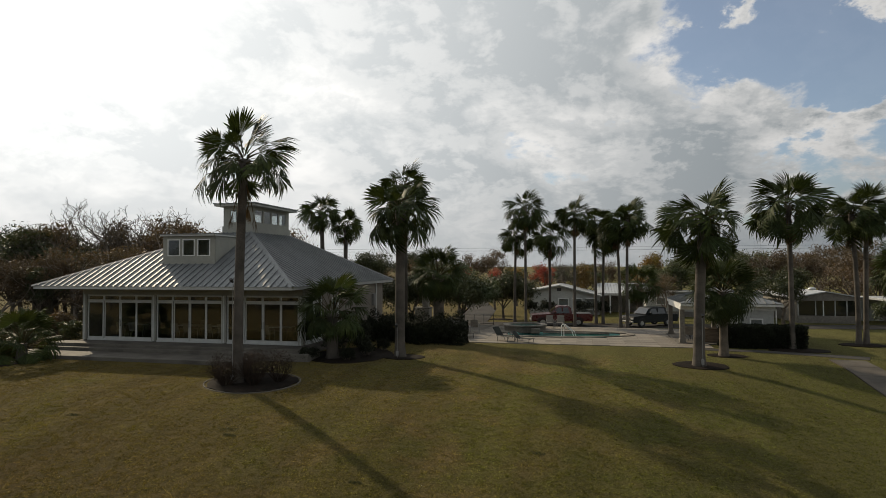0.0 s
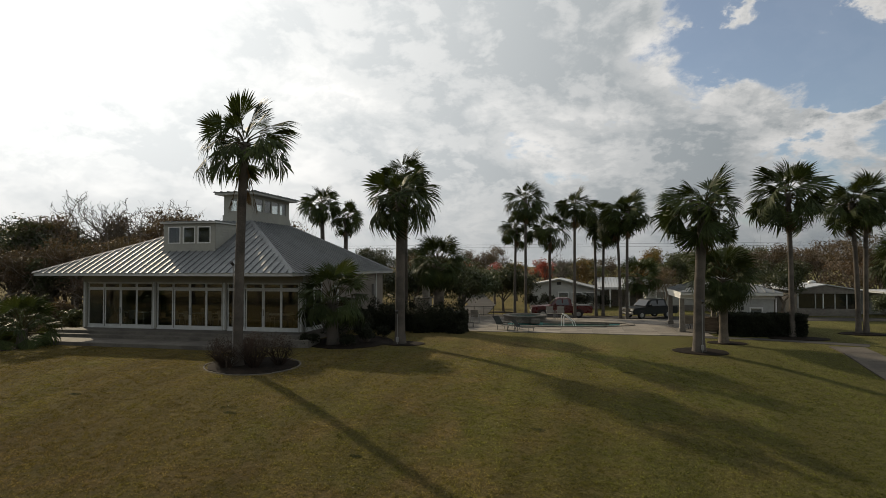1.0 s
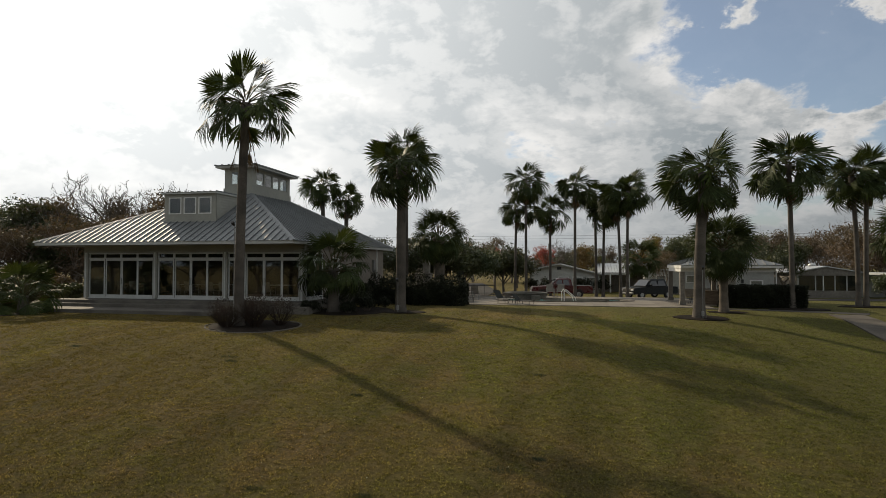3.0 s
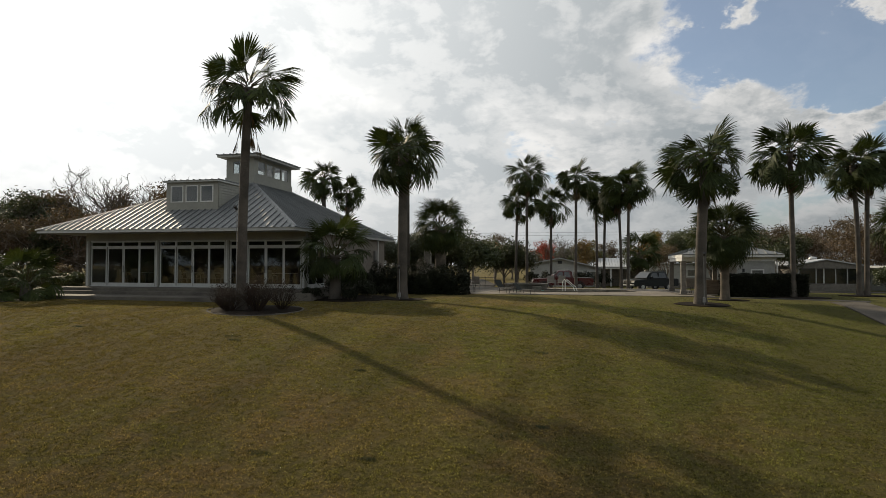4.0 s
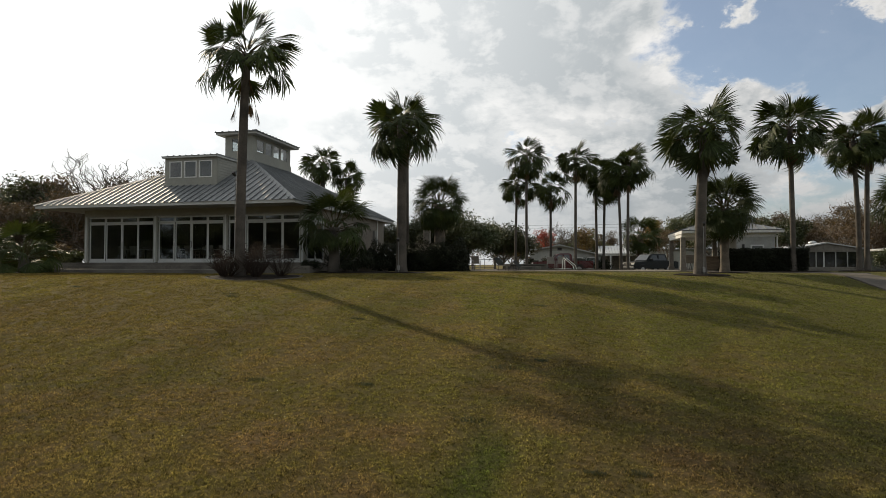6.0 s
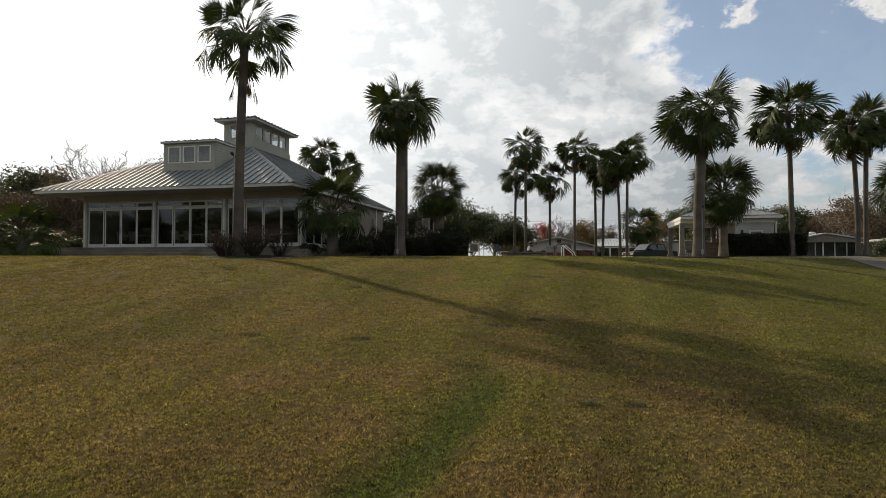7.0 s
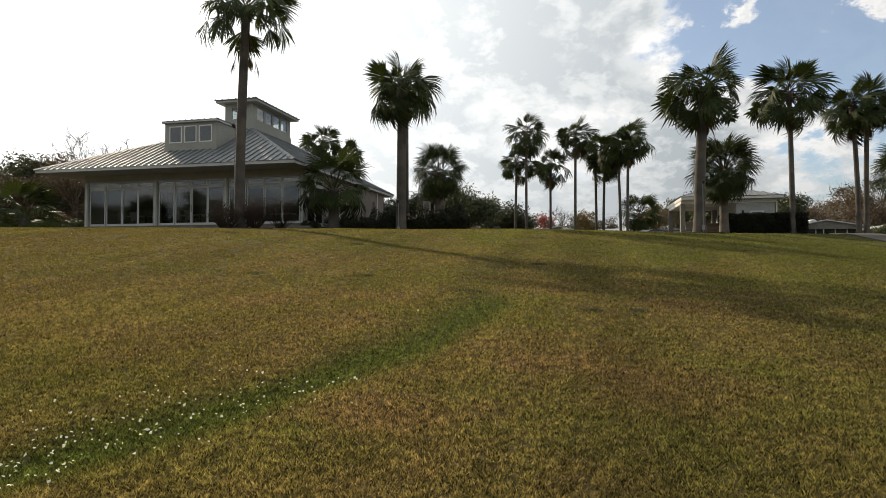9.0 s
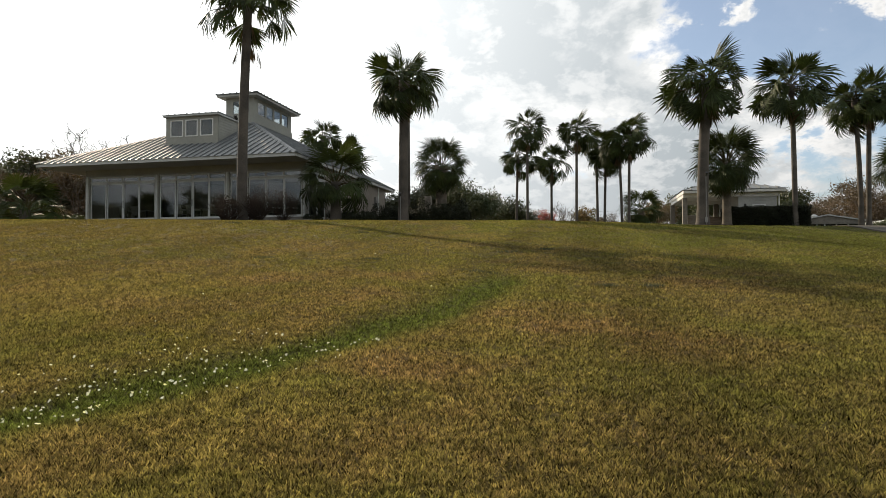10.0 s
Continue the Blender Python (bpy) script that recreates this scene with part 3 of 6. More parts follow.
def lap_boards(parent, p, q, z0, z1, mat, step=0.16, cut=None):
    """Lapped boards on a wall from p to q; each board leans out at its foot. cut(z) gives where a board starts, between 0 and 1."""
    p, q = Vector((*p, 0)), Vector((*q, 0))
    out = (q - p).normalized().cross(Vector((0, 0, 1)))
    z = z0
    while z < z1 - 0.02:
        t = min(z + step, z1)
        s = cut(z) if cut else 0.0
        if s < 0.98:
            a = p.lerp(q, s)
            bm = bmesh.new()
            lo = [a + out * 0.028, q + out * 0.028, q + out * 0.006, a + out * 0.006]
            v = [bm.verts.new((o.x, o.y, h)) for o, h in zip(lo, (z, z, t, t))]
            w = [bm.verts.new((o.x - out.x * 0.03, o.y - out.y * 0.03, h)) for o, h in zip(lo, (z, z, t, t))]
            bm.faces.new(v)
            bm.faces.new((v[1], v[0], w[0], w[1]))
            part("board", bm, mat, parent)
        z = t


def dormer(house):
    x0, x1, y0 = -8.55, -5.32, 0.42
    pitch = (TOP - EAVE) / (TY0 - EY0)
    z_at = lambda y: EAVE + (y - EY0) * pitch
    zt, yb = 5.46, 3.25
    body = part("dormer", boxes((x0, x0 + 0.28, y0, y0 + 0.1, z_at(y0) - 0.25, zt), (x1 - 0.29, x1, y0, y0 + 0.1, z_at(y0) - 0.25, zt), (x0 + 0.28, x1 - 0.29, y0, y0 + 0.1, z_at(y0) - 0.25, 4.36), (x0 + 0.28, x1 - 0.29, y0, y0 + 0.1, 5.29, zt), (-7.48, -7.33, y0, y0 + 0.1, 4.36, 5.29), (-6.56, -6.41, y0, y0 + 0.1, 4.36, 5.29), (x0 + 0.1, x1 - 0.1, y0 + 0.9, y0 + 1.0, 4.0, zt)), "siding", house, "shed dormer with three square windows")
    for s in (x0, x1):
        bm = bmesh.new()
        vs = [(s + o, y, z) for o in ((0.0, 0.08) if s == x0 else (-0.08, 0.0)) for y, z in ((y0 + 0.1, z_at(y0 + 0.1) - 0.1), (yb, zt - 0.05), (yb, zt), (y0 + 0.1, zt))]
        v = [bm.verts.new(p) for p in vs]
        bm.faces.new(v[:4]), bm.faces.new(v[4:][::-1])
        for i in range(4):
            bm.faces.new((v[i], v[4 + i], v[4 + (i + 1) % 4], v[(i + 1) % 4]))
        part("cheek", bm, "siding", body)
    # lapped boards on the east cheek, cut by the slope
    lap_boards(body, (x1, y0 + 0.02), (x1, yb), 3.95, zt, "siding", 0.15, cut=lambda z: 0.0)
    for a, b in ((-8.27, -7.48), (-7.33, -6.56), (-6.41, -5.61)):
        pane_window("dormer_window", body, a, b, 4.36, 5.29, y0 + 0.01)
    part("dormer_sill", boxes((x0 - 0.05, x1 + 0.05, y0 - 0.06, y0, z_at(y0) - 0.03, z_at(y0) + 0.09)), "siding", body)
    bm = boxes((x0 - 0.1, x1 + 0.1, y0 - 0.16, yb + 0.25, zt, zt + 0.09))
    part("dormer_fascia", bm, "frame", body)
    for i in range(9):
        w = (x1 - x0 + 0.24) / 9
        xa = x0 - 0.12 + i * w
        part("roof_panel", boxes((xa, xa + w - 0.03, y0 - 0.19, yb + 0.3, zt + 0.092, zt + 0.105), (xa + w - 0.03, xa + w, y0 - 0.19, yb + 0.3, zt + 0.092, zt + 0.145)), "metal_roof", body)


def cupola(house):
    x0, x1, y0, y1, z0, zs, z1 = TX0 - 0.02, TX1 + 0.05, TY0 - 0.02, TY1 + 0.02, 5.55, 6.45, 7.42
    bands = boxes((x0, x1, y0, y0 + 0.1, z0, 6.42), (x0, x1, y1 - 0.1, y1, z0, zs), (x0, x0 + 0.1, y0 + 0.1, y1 - 0.1, z0, zs), (x1 - 0.1, x1, y0 + 0.1, y1 - 0.1, z0, zs),
                  (x0, x1, y0, y0 + 0.1, 7.25, z1), (x0, x1, y1 - 0.1, y1, 7.25, z1), (x0, x0 + 0.1, y0 + 0.1, y1 - 0.1, 7.25, z1), (x1 - 0.1, x1, y0 + 0.1, y1 - 0.1, 7.25, z1))
    for x in (x0, x1 - 0.1):
        box(bands, x, x + 0.1, y0 + 0.1, y0 + 0.42, zs, 7.25)
        box(bands, x, x + 0.1, y1 - 0.42, y1 - 0.1, zs, 7.25)
        for k in (1, 2, 3):
            yy = y0 + 0.42 + k * (y1 - y0 - 0.84) / 4
            box(bands, x, x + 0.1, yy - 0.05, yy + 0.05, zs, 7.25)
    for y in (y0, y1 - 0.1):
        zz = 6.42 if y == y0 else zs
        box(bands, x0, x0 + 0.42, y, y + 0.1, zz, 7.25)
        box(bands, x1 - 0.42, x1, y, y + 0.1, zz, 7.25)
    body = part("cupola", bands, "siding", house, "grey-green cupola with clerestory windows under a flat hipped roof")
    part("skirt", boxes((x0 - 0.05, x1 + 0.05, y0 - 0.05, y0 - 0.004, z0 + 0.1, 6.22), (x0 - 0.05, x1 + 0.05, y1 + 0.004, y1 + 0.05, z0 + 0.1, 6.22), (x1 + 0.004, x1 + 0.05, y0 - 0.004, y1 + 0.004, z0 + 0.1, 6.22), (x0 - 0.05, x0 - 0.004, y0 - 0.004, y1 + 0.004, z0 + 0.1, 6.22)), "siding", body)
    side = Matrix(((0, -1, 0, 0), (1, 0, 0, 0), (0, 0, 1, 0), (0, 0, 0, 1)))
    w = (y1 - y0 - 0.84) / 4
    for k in range(4):
        a = y0 + 0.42 + k * w
        lo, hi = a + (0.05 if k else 0.0), a + w - (0.05 if k < 3 else 0.0)
        pane_window("clerestory", body, lo, hi, zs, 7.25, -(x1 - 0.02), side, "siding", 0.035)
        pane_window("clerestory", body, lo, hi, zs, 7.25, -(x0 + 0.08), side, "siding", 0.035)
    pane_window("clerestory", body, x0 + 0.42, x1 - 0.42, 6.42, 7.25, y0 + 0.02, None, "siding", 0.05)
    pane_window("clerestory", body, x0 + 0.42, x1 - 0.42, zs, 7.25, y1 - 0.08, None, "siding", 0.05)
    ox0, ox1, oy0, oy1 = -7.55, -4.86, 3.62, 9.14
    part("cupola_fascia", boxes((ox0, ox1, oy0, oy1, z1, z1 + 0.13)), "soffit", body)
    bm = bmesh.new()
    lo = [(ox0 - 0.06, oy0 - 0.06), (ox1 + 0.06, oy0 - 0.06), (ox1 + 0.06, oy1 + 0.06), (ox0 - 0.06, oy1 + 0.06)]
    base = [bm.verts.new((x, y, z1 + 0.13)) for x, y in lo]
    rim = [bm.verts.new((x, y, z1 + 0.165)) for x, y in lo]
    cx = (ox0 + ox1) / 2
    ridge = [bm.verts.new((cx, oy0 + 1.35, z1 + 0.30)), bm.verts.new((cx, oy1 - 1.35, z1 + 0.30))]
    for i in range(4):
        bm.faces.new((base[i], base[(i + 1) % 4], rim[(i + 1) % 4], rim[i]))
    bm.faces.new((rim[0], rim[1], ridge[0])), bm.faces.new((rim[2], rim[3], ridge[1]))
    bm.faces.new((rim[1], rim[2], ridge[1], ridge[0])), bm.faces.new((rim[3], rim[0], ridge[0], ridge[1]))
    top = part("cupola_roof", bm, "metal_roof", body)
    n = 14
    for i in range(n + 1):
        y = oy0 + (oy1 - oy0) * i / n
        part("seam", boxes((ox1 - 0.25, ox1 + 0.07, y - 0.018, y + 0.018, z1 + 0.168, z1 + 0.21)), "metal_roof", top)
    for i in range(7):
        x = ox0 + (ox1 - ox0) * i / 6
        part("seam", boxes((x - 0.018, x + 0.018, oy0 - 0.07, oy0 + 0.25, z1 + 0.168, z1 + 0.21)), "metal_roof", top)


clubhouse()


def patio():
    t = thing("patio", "low concrete patio with two steps along the glass doors", "patio", kind="structure")
    part("landing", boxes((-14.3, 1.2, -1.35, -0.36, -1.2, FLOOR - 0.03), bevel=0.02), "concrete", t)
    part("step", boxes((-14.6, 1.2, -1.75, -1.352, -1.2, -0.47), bevel=0.02), "concrete", t)
    part("apron", boxes((-15.1, -1.2, -3.45, -1.752, -1.2, -0.64), bevel=0.02), "concrete", t)


patio()

# ---- palms ----
def fan_leaf(name, mats, stalk, blade, segs, spread, droop, fold, seed, width=1.0, nod=0.0):
    """A fan leaf along +x: a stalk, then stiff pleated fingers from its end that part half-way and hang at the tips."""
    rnd = random.Random(seed)
    verts, faces = [], []

    def quad(*p):
        i = len(verts)
        verts.extend(p)
        faces.append(tuple(range(i, i + len(p))))

    s0, s1 = 0.028, 0.014
    sag = -0.10 * stalk
    for i in range(3):
        u, v = i / 3, (i + 1) / 3
        z0, z1 = sag * u * u, sag * v * v
        a, b = s0 + (s1 - s0) * u, s0 + (s1 - s0) * v
        quad((stalk * u, -a, z0 + a * 0.6), (stalk * v, -b, z1 + b * 0.6), (stalk * v, 0, z1 - b), (stalk * u, 0, z0 - a))
        quad((stalk * u, 0, z0 - a), (stalk * v, 0, z1 - b), (stalk * v, b, z1 + b * 0.6), (stalk * u, a, z0 + a * 0.6))
    ns = len(faces)
    hub = Vector((stalk, 0, sag))
    cn, sn = math.cos(nod), math.sin(nod)
    da = 2 * spread / segs
    for k in range(segs):
        ang = -spread + (k + 0.5) * da + rnd.uniform(-0.12, 0.12) * da
        n = blade * (1 - 0.22 * (abs(ang) / spread) ** 2) * rnd.uniform(0.86, 1.08)
        d = Vector((math.cos(ang), math.sin(ang), 0))
        s = Vector((-d.y, d.x, 0))
        lift = -fold * abs(math.sin(ang)) * (1 if abs(ang) < 1.57 else 1.0)
        joint = rnd.uniform(0.60, 0.72)
        wm = n * joint * math.tan(da / 2) * 1.04 * width
        hang = droop * rnd.uniform(0.6, 1.5)

        def at(r, w, zz=0.0):
            z = lift * r - hang * max(0.0, r / n - 0.35) ** 2 * n * 1.5
            back = 1 - 0.25 * hang * max(0.0, r / n - 0.5)
            v = d * r * back + s * w + Vector((0, 0, z + zz))
            return tuple(hub + Vector((v.x * cn + v.z * sn, v.y, v.z * cn - v.x * sn)))

        ridge = 0.25 * wm
        quad(at(0.02, 0), at(n * joint, -wm, -ridge), at(n * joint, 0, ridge))
        quad(at(0.02, 0), at(n * joint, 0, ridge), at(n * joint, wm, -ridge))
        r2 = n * (joint + 1) / 2 + 0.04
        w2 = wm * 0.52
        off = rnd.uniform(-0.5, 0.5) * wm
        quad(at(n * joint, -wm, -ridge), at(r2, -w2 + off), at(r2, w2 + off), at(n * joint, wm, -ridge))
        quad(at(r2, -w2 + off), at(n * rnd.uniform(1.0, 1.1), off * 2), at(r2, w2 + off))
    me = bpy.data.meshes.new(name)
    me.from_pydata(verts, [], faces)
    me.materials.append(mats[0])
    me.materials.append(mats[1])
    me.polygons.foreach_set("material_index", [0] * ns + [1] * (len(faces) - ns))
    return me


def fans(name, mats, stalks, blades, segs, spreads, droops, fold, nods, seed, width=1.0):
    """A row of fan leaves, from the youngest to the oldest."""
    return [fan_leaf(name, mats, a, b, segs, radians(c), d, fold, seed + i, width, radians(e)) for i, (a, b, c, d, e) in enumerate(zip(stalks, blades, spreads, droops, nods))]


GREEN, DEAD = (M["stalk"], M["frond"]), (M["frond_old"], M["frond_old"])
FAN = fans("fan", GREEN, (0.50, 0.70, 0.85, 0.95, 1.0), (1.0, 1.04, 1.06, 1.06, 1.04), 20, (56, 62, 68, 70, 62), (0.25, 0.4, 0.55, 0.6, 0.6), 0.42, (6, 16, 26, 34, 40), 0, 1.12)
FAN_LONG = fans("fan_long_stalked", GREEN, (0.62, 0.90, 1.05, 1.15, 1.15), (1.0, 1.02, 1.02, 1.02, 1.0), 20, (54, 60, 64, 64, 56), (0.2, 0.35, 0.45, 0.5, 0.45), 0.45, (4, 16, 28, 40, 46), 90, 1.12)
FAN_DEAD = [fan_leaf("fan_dead", DEAD, 0.6, 0.85, 14, radians(20), 0.4, 1.0, 40 + i, 1.3) for i in range(2)]
FAN_CLUMP = [fan_leaf("fan_withered", DEAD, 1.15, 0.78, 14, radians(14), 0.2, 0.8, 45 + i, 1.5) for i in range(2)]
FAN_YOUNG = [fan_leaf("fan_young", GREEN, 1.2, 1.0, 28, radians(104), 0.4 + 0.2 * i, 0.2, 60 + i, 1.0, radians((10, 25, 45)[i])) for i in range(3)]
FAN_SABAL = [fan_leaf("fan_sabal", GREEN, 1.0, 0.95, 30, radians(112), 0.3 + 0.15 * i, 0.45, 80 + i, 0.8, radians((6, 22, 38)[i])) for i in range(3)]


def palm(name, label, x, y, z, height, r0, r1, size, fronds, dead, seed, lean=(0, 0), style="tall", group=""):
    """A fan palm: z its foot, height up to the crown's heart, size scales the fronds."""
    rnd = random.Random(seed)
    p = thing(name, label, "palm tree", (x, y, z), 0, group)
    bm = bmesh.new()
    rings = max(14, int(height / 0.16))
    sides = 14
    rows = []
    for i in range(rings + 1):
        u = i / rings
        h = height * u
        r = r1 + (r0 - r1) * (1 - u) ** 1.2 + (0.30 * r0 + 0.05) * math.exp(-h / 0.35) + (0.05 * size if u > 0.93 else 0.0)
        r *= 1 + 0.012 * (i % 2) + rnd.uniform(-0.015, 0.015)
        cx, cy = lean[0] * u * u, lean[1] * u * u
        rows.append([bm.verts.new((cx + r * math.cos(a) * (1 + 0.03 * rnd.random()), cy + r * math.sin(a), h - 0.12)) for a in (2 * math.pi * k / sides for k in range(sides))])
    for a, b in zip(rows, rows[1:]):
        for k in range(sides):
            bm.faces.new((a[k], a[(k + 1) % sides], b[(k + 1) % sides], b[k]))
    bm.faces.new(rows[-1])
    part("trunk", bm, "bark" if style == "sabal" else "trunk", p, smooth=True)
    heart = Vector((lean[0], lean[1], height - 0.10))

    def frond(me, az, el, roll, s, drop):
        ob = new("frond", me)
        ob.parent = p
        m = Matrix.Translation(heart + Vector((0.6 * r1 * math.cos(az), 0.6 * r1 * math.sin(az), drop)))
        ob.matrix_basis = m @ Matrix.Rotation(az, 4, "Z") @ Matrix.Rotation(-el, 4, "Y") @ Matrix.Rotation(roll, 4, "X") @ Matrix.Diagonal((s, s, s, 1))

    for i in range(fronds):
        u = (i + 0.5) / fronds
        az = i * 2.39996 + rnd.uniform(-0.25, 0.25)
        if style == "young":
            el = radians(82 - 98 * u ** 0.9 + rnd.uniform(-8, 8))
            me = FAN_YOUNG[min(2, int(u * 3))]
        elif style == "sabal":
            el = radians(84 - 125 * u + rnd.uniform(-9, 9))
            me = FAN_SABAL[min(2, int(u * 3))]
        else:
            el = math.asin(0.985 - (1.32 if style == "sparse" else 1.62) * u) + radians(rnd.uniform(-11, 11))
            me = (FAN_LONG if style == "sparse" else FAN)[min(4, int(u * 5))]
        twist = 1.25 if style in ("tall", "sparse") else 0.6
        frond(me, az, el, rnd.uniform(-twist, twist), size * (rnd.uniform(0.60, 0.78) if style in ("tall", "sparse") and i % 3 == 1 else rnd.uniform(0.84, 1.14)), 0.25 * size * (1 - u) - 0.40 * u * size)
    for i in range(dead):
        if style == "sparse":
            frond(FAN_CLUMP[i % 2], 0.3 + i * 1.9 + rnd.uniform(-0.3, 0.3), radians(-rnd.uniform(66, 78)), rnd.uniform(-0.3, 0.3), size * rnd.uniform(0.8, 1.0), -rnd.uniform(0.75, 1.05) * size)
        else:
            frond(FAN_DEAD[i % 2], i * 2.4 + rnd.uniform(-0.3, 0.3), radians(-rnd.uniform(66, 87)), rnd.uniform(-0.4, 0.4), size * rnd.uniform(0.75, 1.05), -rnd.uniform(0.3, 0.7) * size)
    return p


TALL = "tall fan palm with a bare grey trunk and shaggy green crown"


def gz(x, y):
    return ground_z(x, y)


def place_palm(x, y, crown_z, r0, r1, size, fronds, dead, seed, lean=(0, 0), style="tall", name="fan_palm", label=TALL, group=""):
    z = gz(x, y)
    return palm(name, label, x, y, z, crown_z - z + (0.25 if style == "tall" else 0.0), r0, r1, size, fronds, dead, seed, lean, style, group)


place_palm(0.5, -6.66, 8.25, 0.20, 0.165, 1.08, 38, 6, 1, (0.25, 0), "sparse", label="tallest fan palm, sparse crown with hanging dead fronds")
place_palm(5.10, 0.6, 6.5, 0.25, 0.22, 1.08, 42, 18, 2, (0.05, 0), label="fan palm with a dense crown and brown skirt near the clubhouse")
place_palm(3.14, 7.96, 8.75, 0.20, 0.16, 1.0, 36, 6, 7, (0.0, 0), label="tall fan palm rising close behind another by the hedge")
place_palm(19.3, 1.3, 5.75, 0.25, 0.215, 1.18, 44, 16, 3, (0.3, 0), label="thick-trunked fan palm with sunlit fronds beside the pavilion")
place_palm(25.1, 7.4, 6.9, 0.145, 0.115, 1.18, 46, 12, 4, (-0.1, 0), label="tall fan palm with a full crown behind the dark hedge")
place_palm(29.3, 10.0, 6.5, 0.135, 0.115, 1.05, 36, 6, 5, (-0.25, 0), group="paired palms", label="one of two tall palms sharing a mulch bed")
place_palm(29.72, 10.1, 6.75, 0.135, 0.115, 1.05, 36, 6, 6, (0.15, 0), group="paired palms", label="one of two tall palms sharing a mulch bed")
POOL = "slender fan palms behind the pool"
for i, (x, y, cz, s, ln) in enumerate(((9.6, 20.6, 8.2, 0.98, 0.0), (8.5, 22.5, 6.1, 0.84, 0.15), (11.35, 24.5, 6.1, 0.96, 0.0), (13.5, 19.6, 7.5, 0.92, 0.05), (15.2, 23.5, 7.1, 0.84, -0.1), (15.75, 23.2, 5.9, 0.86, 0.15), (17.45, 20.0, 7.1, 1.02, 0.1), (17.0, 20.8, 6.6, 0.94, -0.25))):
    place_palm(x, y, cz + 0.1, 0.115, 0.095, s * 1.1, 34, 6, 10 + i, (ln, 0), group=POOL, label="slender fan palm in the row behind the pool")
place_palm(-8.75, 22.0, 8.6, 0.22, 0.17, 1.12, 38, 4, 20, (-0.2, 0), group="palms behind the clubhouse", label="fan palm rising behind the clubhouse roof")
place_palm(-6.85, 22.5, 7.3, 0.22, 0.17, 1.0, 36, 4, 21, (0.1, 0), group="palms behind the clubhouse", label="fan palm rising behind the clubhouse roof")
place_palm(1.95, -0.55, 1.55, 0.26, 0.24, 0.92, 34, 0, 30, style="young", label="young fan palm with long arching leaves by the corner doors")
place_palm(21.0, 4.3, 2.55, 0.20, 0.21, 0.88, 70, 8, 31, style="sabal", name="cabbage_palm", label="stout cabbage palm with a round dark crown")
place_palm(5.5, 7.3, 3.4, 0.30, 0.36, 0.86, 54, 4, 32, style="sabal", name="cabbage_palm", label="dark cabbage palm with a booted trunk in the hedge")
place_palm(19.0, 27.0, 2.2, 0.24, 0.26, 1.0, 40, 4, 33, style="sabal", name="cabbage_palm", label="cabbage palm beside the parked pickup")
place_palm(-12.8, -4.3, 0.15, 0.22, 0.2, 0.85, 30, 0, 34, style="young", label="low young palm in the shade beside the patio")
place_palm(33.5, 14.0, 3.4, 0.24, 0.26, 1.0, 46, 4, 35, style="sabal", name="cabbage_palm", label="cabbage palm at the edge of the lawn")

# ---- beds, paths, pool ----
def draped(name, ring, lift, mat, label, category, kind="structure", steps=8, thick=0.1):
    """A low patch that follows the ground: ring of (x, y) round its middle, in ever smaller rings, with an edge."""
    cx, cy = sum(p[0] for p in ring) / len(ring), sum(p[1] for p in ring) / len(ring)
    verts, faces, n = [], [], len(ring)
    verts += [(x, y, gz(x, y) - thick) for x, y in ring]
    for k in range(steps):
        u = 1 - k / steps
        up = lift * (1 - 0.6 * u ** 6)
        verts += [(cx + (x - cx) * u, cy + (y - cy) * u, gz(cx + (x - cx) * u, cy + (y - cy) * u) + up) for x, y in ring]
    verts.append((cx, cy, gz(cx, cy) + lift))
    for k in range(steps):
        for i in range(n):
            j = (i + 1) % n
            faces.append((k * n + i, k * n + j, (k + 1) * n + j, (k + 1) * n + i))
    last = steps * n
    faces += [(last + i, last + (i + 1) % n, len(verts) - 1) for i in range(n)]
    ob = new(name, grown_mesh(name, verts, faces, M[mat]))
    return tagged(ob, label, category, kind=kind)


def oval(cx, cy, rx, ry, n=28, wob=0.06, seed=0):
    rnd = random.Random(seed)
    return [(cx + rx * math.cos(a) * (1 + rnd.uniform(-wob, wob)), cy + ry * math.sin(a) * (1 + rnd.uniform(-wob, wob))) for a in (2 * math.pi * i / n for i in range(n))]


def edging(cx, cy, rx, ry, count, seed):
    """A ring of small edging stones round a bed."""
    t = thing("edging", "pale curved concrete edging round the mulch bed", "garden edging")
    rnd = random.Random(seed)
    bm0 = bmesh.new()
    box(bm0, -0.14, 0.14, -0.025, 0.025, -0.1, 0.03, bevel=0.01)
    first = part("edging_stone", bm0, "concrete", t)
    for i in range(count):
        a = 2 * math.pi * i / count
        x, y = cx + rx * math.cos(a), cy + ry * math.sin(a)
        ob = first if i == 0 else new("edging_stone", first.data)
        ob.parent = t
        ob.matrix_basis = pose(x, y, gz(x, y) + rnd.uniform(-0.01, 0.01), 0, 0, math.degrees(math.atan2(ry * math.cos(a), -rx * math.sin(a))))


